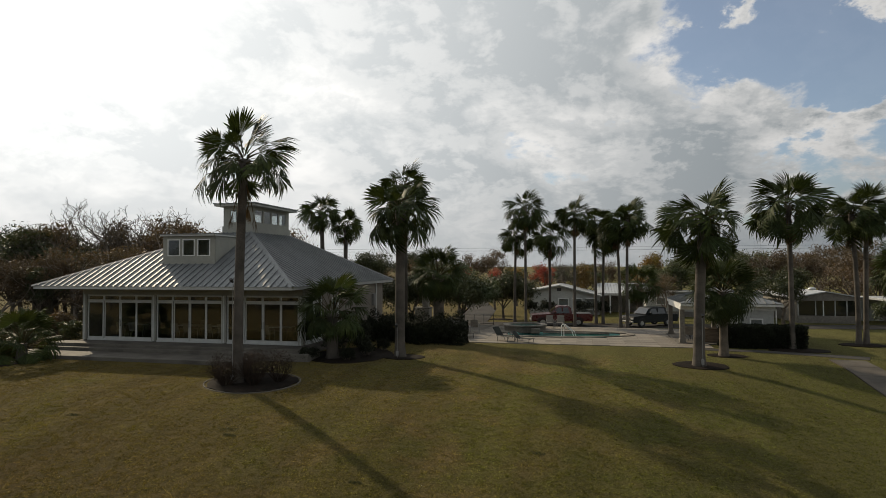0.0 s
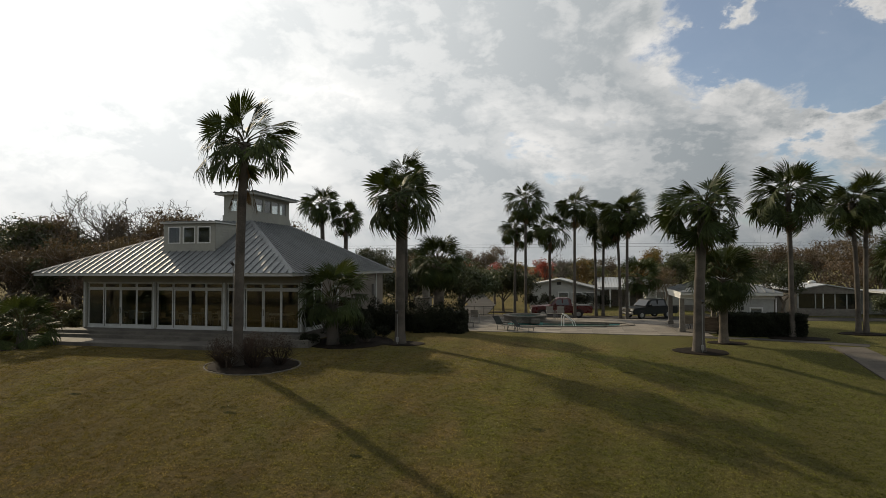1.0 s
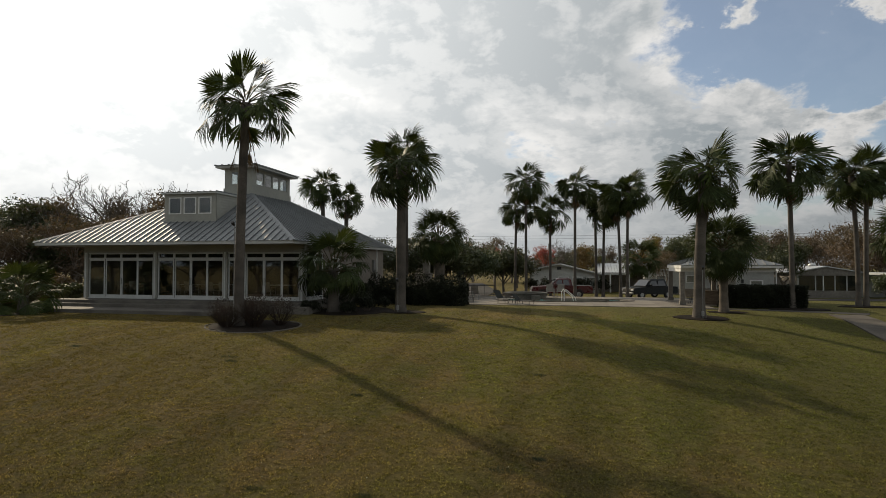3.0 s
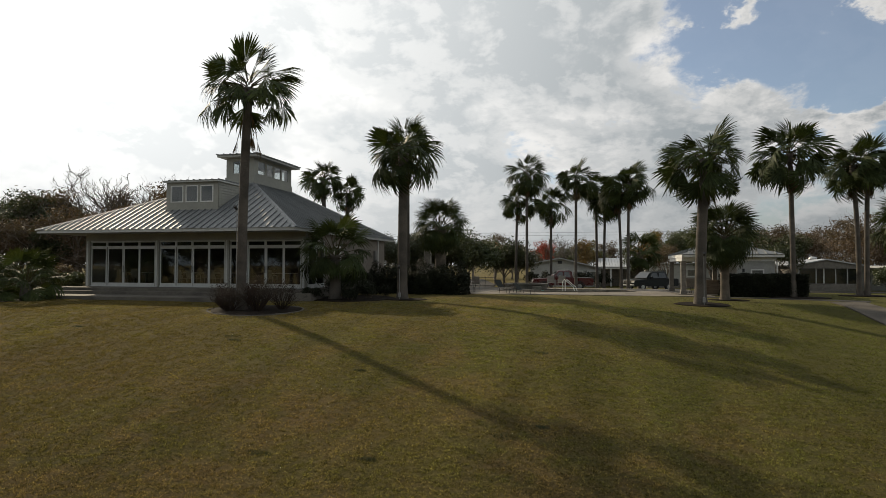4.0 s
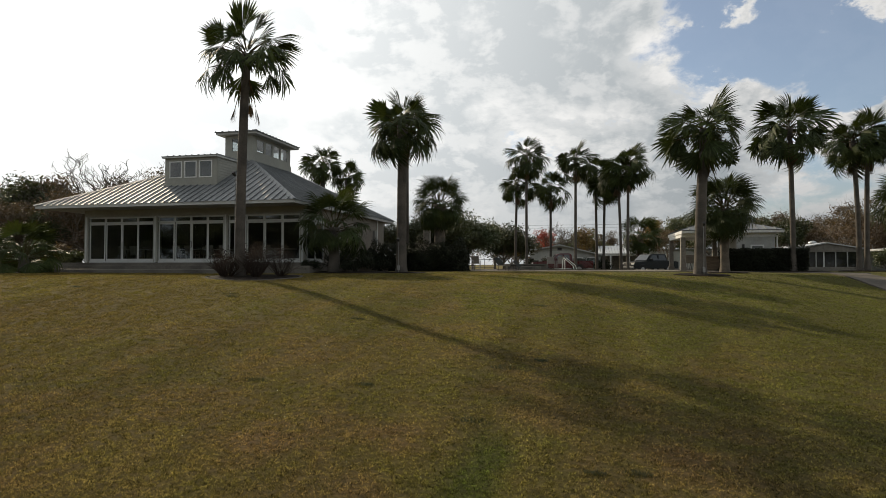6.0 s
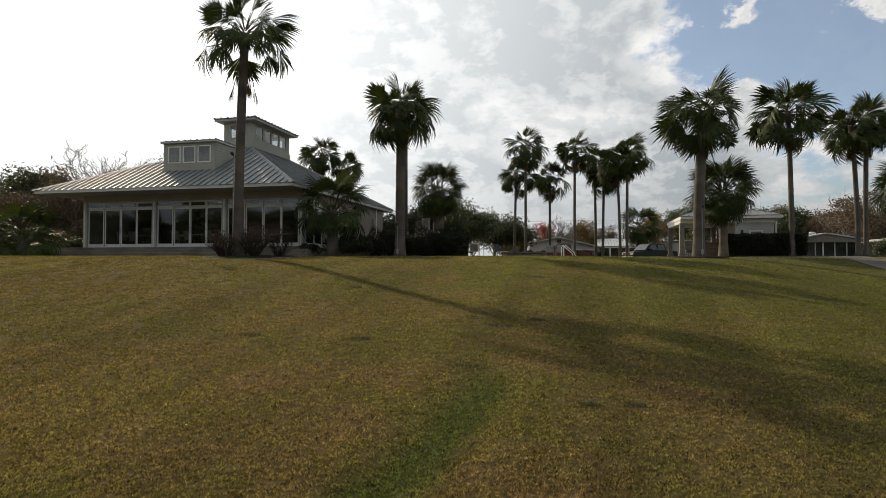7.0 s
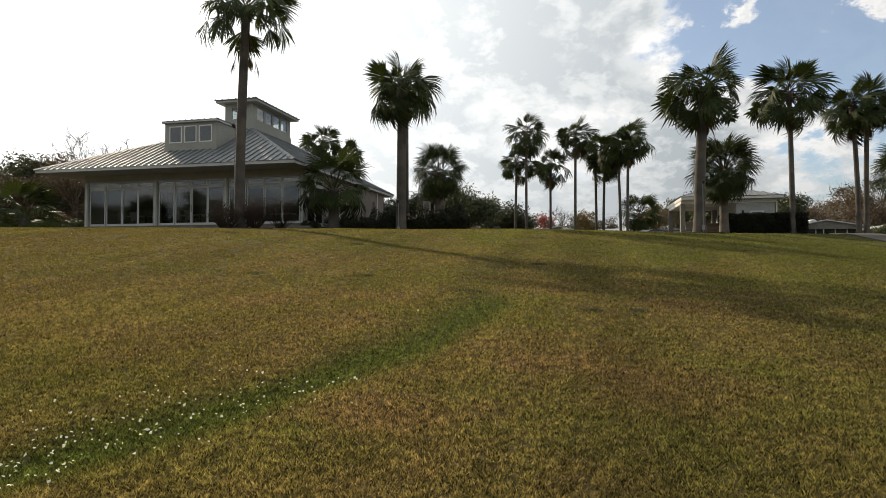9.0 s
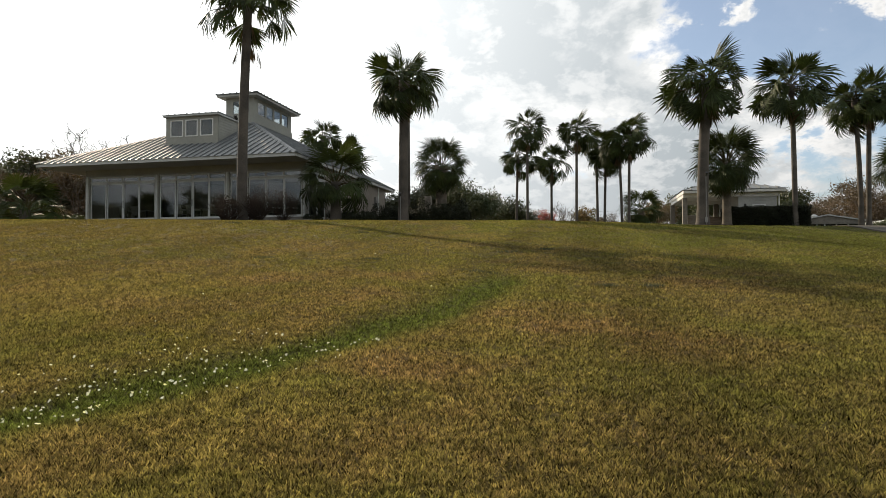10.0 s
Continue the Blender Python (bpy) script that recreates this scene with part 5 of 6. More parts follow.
def tree_parts(name, bark, leaf, height, spread, count, size, seed, trunk_share=0.35, depth=2, blob=0.3, crook=0.35):
    """Shared meshes of one kind of tree: trunk with limbs, and crown."""
    rnd = random.Random(seed)
    bm = bmesh.new()
    tips = []
    foot = height * trunk_share
    tube(bm, [(0, 0, -0.2), (0.03 * height * rnd.uniform(-1, 1), 0, foot * 0.5), (0, 0.03 * height * rnd.uniform(-1, 1), foot)], [0.035 * height, 0.026 * height, 0.022 * height], 8)
    n = 5
    for k in range(n):
        a = 2 * math.pi * (k + rnd.random() * 0.6) / n
        limbs(bm, Vector((0, 0, foot * rnd.uniform(0.8, 1.0))), (math.cos(a) * spread / height * 1.6, math.sin(a) * spread / height * 1.6, 1.0), (height - foot) * rnd.uniform(0.4, 0.55), (0.014 if leaf else 0.022) * height, depth, rnd, tips, crook, thin=0.0 if leaf else 0.022)
    wood = bpy.data.meshes.new("trunk")
    bm.to_mesh(wood)
    bm.free()
    wood.materials.append(M[bark])
    crown = None
    if leaf:
        top = max(p.z for p in tips)
        wide = max(math.hypot(p.x, p.y) for p in tips)
        blobs = [(p.x * spread / wide * 0.85, p.y * spread / wide * 0.85, p.z * height * 0.92 / top, *(blob * spread * rnd.uniform(0.7, 1.25) for _ in range(2)), blob * spread * rnd.uniform(0.5, 0.85)) for p in tips]
        crown = leaf_cloud("crown", leaf, blobs, count, size, seed)
    return name, wood, crown


def plant(kind, x, y, scale, turn, label, category="tree", group="", z=None):
    name, wood, crown = kind
    t = thing(name, label, category, (x, y, gz(x, y) if z is None else z), turn, group)
    t.scale = (scale, scale, scale)
    for nm, me in (("trunk", wood), ("crown", crown)):
        if me:
            ob = new(nm, me)
            ob.parent = t
    return t


OAK = tree_parts("live_oak", "bark", "leaf", 4.6, 3.0, 14000, 0.13, 1, 0.27, 2, 0.42)
OAK2 = tree_parts("live_oak", "bark", "leaf", 6.0, 3.4, 8000, 0.15, 2, 0.28, 2, 0.32)
REDT = tree_parts("maple_tree", "bark", "leaf_red", 6.5, 2.2, 2800, 0.14, 3, 0.3, 2, 0.3)
GOLD = tree_parts("golden_tree", "bark", "leaf_gold", 6.5, 2.8, 4200, 0.15, 4, 0.3, 2, 0.3)
BROWN = tree_parts("brown_tree", "pale_bark", "leaf_brown", 7.0, 2.8, 3600, 0.14, 5, 0.25, 3, 0.26)
BROWN2 = tree_parts("brown_tree", "pale_bark", "leaf_brown", 6.4, 3.0, 2600, 0.14, 6, 0.22, 3, 0.24)
BARE = tree_parts("bare_tree", "bark", None, 9.0, 6.0, 0, 0, 7, 0.3, 4, crook=0.7)
BARE2 = tree_parts("bare_tree", "bark", None, 8.2, 5.4, 0, 0, 8, 0.3, 4, crook=0.7)
PINE = tree_parts("evergreen_tree", "bark", "leaf", 7.0, 2.2, 6500, 0.14, 9, 0.2, 2, 0.36)
rnd = random.Random(11)

plant(OAK, 4.9, 18.0, 1.0, 20, "dark round live oak beside the pool lane", group="live oaks by the pool")
plant(OAK, 1.2, 16.8, 0.95, 140, "dark round live oak behind the cabbage palm", group="live oaks by the pool")
plant(OAK, 2.4, 20.5, 1.05, 250, "dark round live oak behind the cabbage palm", group="live oaks by the pool")
plant(OAK, 6.9, 27.5, 0.95, 80, "small live oak in a mulch ring", group="live oaks by the pool")
plant(REDT, 4.2, 41.0, 0.78, 10, "maple turned red behind the lane", group="autumn trees")
plant(REDT, 1.0, 36.0, 0.82, 60, "maple turned red behind the lane", group="autumn trees")
plant(REDT, 9.5, 46.0, 0.85, 100, "maple turned red behind the gabled home", group="autumn trees")
plant(GOLD, 6.0, 48.0, 0.78, 30, "tree in golden leaf behind the lane", group="autumn trees")
plant(GOLD, 22.5, 52.0, 1.05, 75, "tree in golden leaf behind the long home", group="autumn trees")
plant(GOLD, 14.2, 44.0, 0.85, 200, "half-bare tree with golden leaves", group="autumn trees")
plant(BARE2, 11.5, 45.0, 0.85, 15, "bare crooked tree behind the gabled home")
plant(BARE, -31.5, 20.5, 1.22, 40, "tall bare crooked tree above the thicket", group="bare trees")
plant(BARE2, -28.4, 19.0, 1.3, 160, "tall bare crooked tree above the thicket", group="bare trees")
plant(BARE2, -33.5, 17.5, 1.28, 280, "tall bare crooked tree above the thicket", group="bare trees")
plant(BARE, -26.0, 22.0, 1.15, 210, "tall bare crooked tree above the thicket", group="bare trees")
plant(PINE, -34.0, 10.0, 1.3, 0, "dark evergreen at the edge of the thicket", group="dark evergreens")
plant(PINE, -38.0, 12.0, 1.35, 90, "dark evergreen at the edge of the thicket", group="dark evergreens")
plant(OAK2, 26.0, 33.0, 1.0, 30, "dark live oak behind the pool house", group="oaks behind the homes")
plant(OAK2, 24.0, 38.0, 0.95, 120, "dark live oak behind the pool house", group="oaks behind the homes")
plant(OAK2, 30.5, 27.0, 0.78, 220, "dark live oak behind the pool house", group="oaks behind the homes")
plant(BROWN, 21.5, 30.0, 0.62, 50, "small brown-leaved tree behind the pickup")
# the thicket behind the clubhouse and round the far lawn
woods = []
for i in range(44):
    woods.append((-46 + 34 * ((i + rnd.random()) / 44), rnd.uniform(17, 34), rnd.choice((OAK2, BROWN, BROWN2, OAK2, BROWN)), rnd.uniform(1.05, 1.4)))
for i in range(22):
    woods.append((-40 + 23 * ((i + rnd.random()) / 22), rnd.uniform(7, 17), rnd.choice((BROWN, BROWN2, OAK2, BROWN)), rnd.uniform(0.7, 1.0)))
for i in range(66):
    x = -40 + 135 * (i + rnd.random()) / 66
    woods.append((x, rnd.uniform(56, 80) if x < 30 else rnd.uniform(46, 66), rnd.choice((OAK2, BROWN, BROWN2, BROWN2, BROWN, OAK2)), rnd.uniform(0.9, 1.25) * (0.8 if 0 < x < 28 else 1.0)))
for i in range(26):
    woods.append((rnd.uniform(32, 70), rnd.uniform(38, 50), rnd.choice((BROWN, OAK2, BROWN2, BROWN)), rnd.uniform(0.9, 1.2)))
# tall trees behind the viewpoint, unseen, added to darken the glass doors' reflections
for i in range(60):
    woods.append((-120 + 270 * (i + rnd.random()) / 60, rnd.uniform(-80, -62), rnd.choice((OAK2, PINE, OAK2, PINE)), rnd.uniform(1.8, 2.3)))
for x, y, kind, s in woods:
    plant(kind, x, y, s, rnd.uniform(0, 360), {"live_oak": "live oak in the woodland, some added unseen behind the viewpoint", "brown_tree": "half-bare brown tree in the woodland", "evergreen_tree": "unseen dark evergreen added behind the viewpoint"}[kind[0]], group="woodland trees")


def clipped_leaves(mat, w, d, h, count, size, seed, loose=1.0):
    """Leaves over the top and sides of a clipped block, in shallow lumps."""
    rs = np.random.RandomState(seed)
    area = np.array([4 * w * d, 2 * w * h, 2 * w * h, 2 * d * h, 2 * d * h])
    face = rs.choice(5, count, p=area / area.sum())
    a, b = rs.uniform(-1, 1, count), rs.uniform(0, 1, count)
    p = np.empty((count, 3))
    p[:, 0] = np.select([face <= 2, face == 3], [a * w, w], -w)
    p[:, 1] = np.select([face == 0, face == 1, face == 2], [(2 * b - 1) * d, -d, d], a * d)
    p[:, 2] = np.where(face == 0, h, b * h)
    lump = loose * 0.05 * np.sin(p[:, 0] * 3.1 + 1) * np.sin(p[:, 1] * 4 + p[:, 2] * 3.7) + 0.035 * np.sin(p[:, 0] * 8.3 + p[:, 2] * 7)
    mid = np.array([0, 0, h * 0.5])
    out = (p - mid) / np.array([w, d, h])
    out /= np.linalg.norm(out, axis=1, keepdims=True)
    p += out * (lump + rs.uniform(-0.14, 0.05, count))[:, None] * np.array([1, 1, loose])
    p[:, 2] = np.maximum(p[:, 2], 0.02)
    n = out + rs.normal(scale=0.8, size=(count, 3))
    n /= np.linalg.norm(n, axis=1, keepdims=True)
    u = np.cross(n, rs.normal(size=(count, 3)))
    u /= np.linalg.norm(u, axis=1, keepdims=True)
    v = np.cross(n, u)
    s = (size * rs.uniform(0.55, 1.35, count))[:, None]
    q = np.stack([p - u * s, p + v * s * 0.3, p + u * s, p - v * s * 0.3], 1).reshape(-1, 3)
    me = bpy.data.meshes.new("foliage")
    me.from_pydata(q.tolist(), [], np.arange(count * 4).reshape(-1, 4).tolist())
    me.materials.append(M[mat])
    return me


def hedge(x0, x1, y0, y1, z1, label, seed, mat="hedge", density=420, leaf=0.075, loose=1.0):
    """A clipped hedge: a dark woody core under a skin of small leaves."""
    z0 = min(gz(x0, y0), gz(x1, y1)) - 0.05
    t = thing("hedge", label, "hedge", ((x0 + x1) / 2, (y0 + y1) / 2, z0))
    w, d, h = (x1 - x0) / 2, (y1 - y0) / 2, z1 - z0
    bm = bmesh.new()
    g = 0.12 + 0.07 * loose
    box(bm, -w + g, w - g, -d + g, d - g, 0, h - g, bevel=0.1 * loose)
    part("core", bm, "mulch", t)
    me = clipped_leaves(mat, w, d, h, int(density * (w * d * 4 + (w + d) * 4 * h) * 2.4), leaf, seed, loose)
    ob = new("foliage", me)
    ob.parent = t
    return t


hedge(21.6, 25.8, 7.3, 8.4, 0.42, "dark clipped hedge in front of the pool house", 1)
hedge(3.9, 7.4, 5.5, 6.9, 0.5, "dark dense hedge at the edge of the pool deck", 2, loose=4.5)
hedge(0.9, 3.9, 6.0, 8.0, 0.4, "dark dense hedge against the clubhouse wall", 3, loose=4.5)


def shrub(x, y, r, h, label, seed, mat="hedge", count=1500, leaf=0.06, twigs=14, stem="bark"):
    t = thing("shrub", label, "shrub", (x, y, gz(x, y)))
    rr = random.Random(seed)
    bm = bmesh.new()
    tips = []
    for k in range(twigs):
        a = rr.uniform(0, 6.28)
        limbs(bm, Vector((0.05 * math.cos(a), 0.05 * math.sin(a), -0.05)), (math.cos(a) * 0.7, math.sin(a) * 0.7, 1.1), h * 0.62, 0.014, 1, rr, tips, 0.3, 4)
    part("stem", bm, stem, t)
    blobs = [(p.x * r / max(0.2, h), p.y * r / max(0.2, h), max(0.12, min(h, p.z)), 0.24 * r + 0.05, 0.24 * r + 0.05, 0.16 * h + 0.05) for p in tips]
    ob = new("foliage", leaf_cloud("foliage", mat, blobs, count, leaf, seed))
    ob.parent = t


BUSH = "low twiggy brown shrub at the foot of a palm"
for i, (x, y, r, h) in enumerate(((-0.35, -6.5, 0.6, 1.1), (0.35, -7.2, 0.55, 0.95), (1.35, -6.9, 0.75, 1.4), (2.1, -6.2, 0.65, 1.3), (0.0, -5.6, 0.6, 1.0), (0.95, -6.2, 0.6, 1.2))):
    shrub(x, y, r, h, BUSH, 50 + i, "leaf_dull", 900, 0.036, 40, "leaf_dull")
for i, (x, y, r, h) in enumerate(((1.0, -1.2, 0.55, 0.6), (2.9, -0.9, 0.5, 0.55), (3.3, 0.6, 0.6, 0.7), (1.2, 1.2, 0.7, 0.9), (1.0, 3.2, 0.8, 1.1), (2.4, 2.6, 0.7, 0.8), (1.3, 5.0, 0.8, 1.2), (3.6, 2.6, 0.5, 0.6))):
    shrub(x, y, r, h, "dark shrub in the bed along the clubhouse wall", 70 + i)
for i, (x, y, r, h) in enumerate(((-16.6, -4.6, 1.2, 1.3), (-13.9, -5.2, 0.7, 0.6), (-17.2, -2.8, 1.2, 1.3), (-19.2, -6.2, 1.4, 1.5), (-15.4, -3.0, 0.8, 0.7), (-18.6, -5.2, 1.0, 0.8), (-16.0, -0.8, 0.8, 0.9), (-20.5, -4.0, 1.1, 0.9))):
    shrub(x, y, r, h, "shaded evergreen shrub beside the patio", 90 + i, "leaf", 1500, 0.08)
for i in range(16):
    x, y = -15.0 - i * 0.95, 3.2 + 1.8 * math.sin(i * 1.7) - i * 0.12
    shrub(x, y, 1.15, 1.5 + 0.35 * math.sin(i * 2.3), "overgrown evergreen shrub along the thicket", 150 + i, ("leaf", "leaf_brown", "leaf")[i % 3], 1900, 0.10)
shrub(37.8, 25.8, 1.5, 1.9, "broad green shrub beside the screened porch", 110, "leaf", 3200, 0.10)
for i, (x, y) in enumerate(((9.0, 33.5), (10.6, 33.8), (14.2, 34.2), (16.0, 35.0))):
    shrub(x, y, 1.0, 1.5, "dark shrub against the gabled home", 120 + i, "hedge", 1400, 0.10)


# ---- homes across the lane ----
def home_window(parent, x0, x1, z0, z1, y):
    w = pane_window("window", parent, x0, x1, z0, z1, y, None, "white", 0.09)
    return w


def gabled_home():
    g = -1.5
    t = thing("gabled_home", "pale single-storey home with a low gable and metal-roofed wing", "house")
    y0, y1 = 36.0, 44.0
    x0, xm, x1 = 8.6, 11.7, 15.9
    bm = bmesh.new()
    ring = [(x0, g), (x1, g), (x1, 0.62), (xm, 1.62), (x0, 1.08)]
    f = [bm.verts.new((x, y0, z)) for x, z in ring]
    b = [bm.verts.new((x, y1, z)) for x, z in ring]
    bm.faces.new(f), bm.faces.new(b[::-1])
    for i in range(5):
        j = (i + 1) % 5
        bm.faces.new((f[i], b[i], b[j], f[j]))
    part("wall", bm, "home_wall", t)
    for (xa, za), (xb, zb) in (((x0 - 0.35, 1.05), (xm, 1.72)), ((xm, 1.72), (x1 + 0.3, 0.60))):
        bm = bmesh.new()
        slab(bm, [(xa, y0 - 0.35, za), (xb, y0 - 0.35, zb), (xb, y1, zb), (xa, y1, za)], 0.12)
        part("roof", bm, "home_roof", t)
    part("gable_vent", boxes((xm - 0.22, xm + 0.22, y0 - 0.05, y0 - 0.004, 1.08, 1.38)), "dark_metal", t)
    for a in (11.6, 13.0, 14.4):
        home_window(t, a, a + 1.1, -0.9, 0.35, y0 - 0.06)
    # the wing, set back, with a porch under its ribbed roof
    w0, w1 = 15.9, 21.0
    part("wing_wall", boxes((w0, w1, 40.2, 44.5, g, 0.9)), "home_tan", t)
    A, B, C, D = (w0 - 0.2, 38.0, 0.78), (w1 + 0.2, 38.0, 0.78), (w1 + 0.2, 43.0, 1.75), (w0 - 0.2, 43.0, 1.75)
    for i in range(18):
        u, v = i / 18, (i + 0.9) / 18
        bm = bmesh.new()
        p = lambda s, a, b: tuple(a[k] + (b[k] - a[k]) * s for k in range(3))
        slab(bm, [p(u, A, B), p(v, A, B), p(v, D, C), p(u, D, C)], 0.05)
        part("roof_panel", bm, "home_roof", t)
    part("roof_deck", boxes((w0 - 0.1, w1 + 0.1, 38.1, 38.25, 0.55, 0.70)), "white", t)
    for x in (17.0, 18.9, 20.8):
        part("porch_post", boxes((x - 0.07, x + 0.07, 38.15, 38.29, g, 0.55)), "white", t)


def trailer_home():
    g = -1.4
    t = thing("trailer_home", "long white trailer home with a thin scalloped awning edge", "trailer home")
    part("body", boxes((20.3, 31.0, 34.5, 38.0, g, 1.05), bevel=0.12), "home_wall", t)
    part("roof", boxes((20.1, 31.2, 34.3, 38.2, 1.05, 1.16), bevel=0.03), "home_roof", t)
    for a in (21.2, 24.0, 27.0):
        home_window(t, a, a + 1.0, -0.2, 0.6, 34.44)
    part("skirting", boxes((20.35, 30.95, 34.46, 34.5, g, -0.8)), "home_tan", t)


def porch_home():
    g = -1.45
    t = thing("porch_home", "home with a dark screened porch under a low gable", "house")
    x0, x1, y0 = 32.2, 36.9, 29.0
    part("skirt_wall", boxes((x0, x1, y0, y0 + 0.12, g, -0.62)), "home_tan", t)
    lap_boards(t, (x0, y0 - 0.004), (x1, y0 - 0.004), g + 0.1, -0.64, "home_tan", 0.22)
    part("body", boxes((x0, x1, y0 + 2.6, y0 + 12, g, 0.85), (x0, x0 + 0.12, y0 + 0.12, y0 + 2.6, g, 0.85), (x1 - 0.12, x1, y0 + 0.12, y0 + 2.6, g, 0.85)), "home_tan", t)
    for x in (x0 + 0.06, 33.6, 34.2, 35.1, 36.0, x1 - 0.06):
        part("porch_post", boxes((x - 0.045, x + 0.045, y0 + 0.01, y0 + 0.11, -0.62, 0.72)), "white" if x == 34.2 else "soffit", t)
    part("screen", boxes((x0 + 0.1, x1 - 0.1, y0 + 0.055, y0 + 0.065, -0.6, 0.66)), "car_glass", t, "dark insect screen")
    bm = bmesh.new()
    ring = [(x0 - 0.3, 0.68), (x1 + 0.3, 0.68), (x1 + 0.3, 0.95), ((x0 + x1) / 2 - 0.2, 1.42), (x0 - 0.3, 0.95)]
    f = [bm.verts.new((x, y0 - 0.15, z)) for x, z in ring]
    b = [bm.verts.new((x, y0 + 0.1, z)) for x, z in ring]
    bm.faces.new(f), bm.faces.new(b[::-1])
    for i in range(5):
        bm.faces.new((f[i], b[i], b[(i + 1) % 5], f[(i + 1) % 5]))
    part("gable", bm, "home_tan", t)
    mx = (x0 + x1) / 2 - 0.2
    for (xa, za), (xb, zb) in (((x0 - 0.45, 0.97), (mx, 1.50)), ((mx, 1.50), (x1 + 0.45, 0.97))):
        bm = bmesh.new()
        slab(bm, [(xa, y0 - 0.3, za), (xb, y0 - 0.3, zb), (xb, y0 + 12, zb), (xa, y0 + 12, za)], 0.09)
        part("roof", bm, "home_roof", t)
    bm = bmesh.new()
    bmesh.ops.create_uvsphere(bm, u_segments=12, v_segments=6, radius=0.35, matrix=Matrix.Translation((mx, y0 + 3, 1.55)) @ Matrix.Diagonal((1, 1, 0.55, 1)))
    part("roof_vent", bm, "home_roof", t)
    # carport roof beside it, seen past the palms
    t2 = thing("carport", "white flat-roofed carport beside the porch", "carport")
    part("roof", boxes((38.4, 46.0, 26.0, 33.0, 0.72, 0.92), bevel=0.02), "home_roof", t2)
    for x in (38.7, 42.0, 45.6):
        part("post", boxes((x - 0.06, x + 0.06, 26.2, 26.32, -1.5, 0.72)), "white", t2)
    part("wall", boxes((38.4, 46.0, 32.8, 33.0, -1.5, 0.72)), "home_wall", t2)
    strip("driveway", [(38.2, 18.5), (50, 20)], [(38.0, 20.2), (50, 22)], "concrete", "pale concrete driveway", 0.03, "driveway", 8)


gabled_home()
trailer_home()
porch_home()


# ---- vehicles ----
def extruded(outline, half, bevel=0.05, inset=0.0, z_in=None):
    """A body from a side outline of (x, z); above z_in its sides lean in by inset."""
    bm = bmesh.new()
    side = lambda s: [bm.verts.new((x, s * (half - (inset * max(0.0, z - z_in) if z_in is not None else 0.0)), z)) for x, z in outline]
    a, b = side(-1), side(1)
    bm.faces.new(a), bm.faces.new(b[::-1])
    n = len(outline)
    for i in range(n):
        bm.faces.new((a[i], b[i], b[(i + 1) % n], a[(i + 1) % n]))
    bmesh.ops.recalc_face_normals(bm, faces=bm.faces[:])
    if bevel:
        bmesh.ops.bevel(bm, geom=bm.edges[:], offset=bevel, segments=2, affect="EDGES", clamp_overlap=True)
    return bm


def wheel(parent, x, y, r):
    bm = bmesh.new()
    n = 20
    prof = [(r * 0.62, -0.10), (r * 0.93, -0.11), (r, -0.07), (r, 0.07), (r * 0.93, 0.11), (r * 0.62, 0.10)]
    rings = [[bm.verts.new((x + q * math.cos(2 * math.pi * k / n), y + w, r + q * math.sin(2 * math.pi * k / n))) for k in range(n)] for q, w in prof]
    for a, b in zip(rings, rings[1:] + rings[:1]):
        for k in range(n):
            bm.faces.new((a[k], a[(k + 1) % n], b[(k + 1) % n], b[k]))
    t = part("wheel", bm, "tyre", parent)
    bm = bmesh.new()
    bmesh.ops.create_cone(bm, cap_ends=True, segments=16, radius1=r * 0.63, radius2=r * 0.5, depth=0.14, matrix=Matrix.Translation((x, y - 0.03 if y < 0 else y + 0.03, r)) @ Matrix.Rotation(math.pi / 2 if y < 0 else -math.pi / 2, 4, "X"))
    part("rim", bm, "alloy", t)


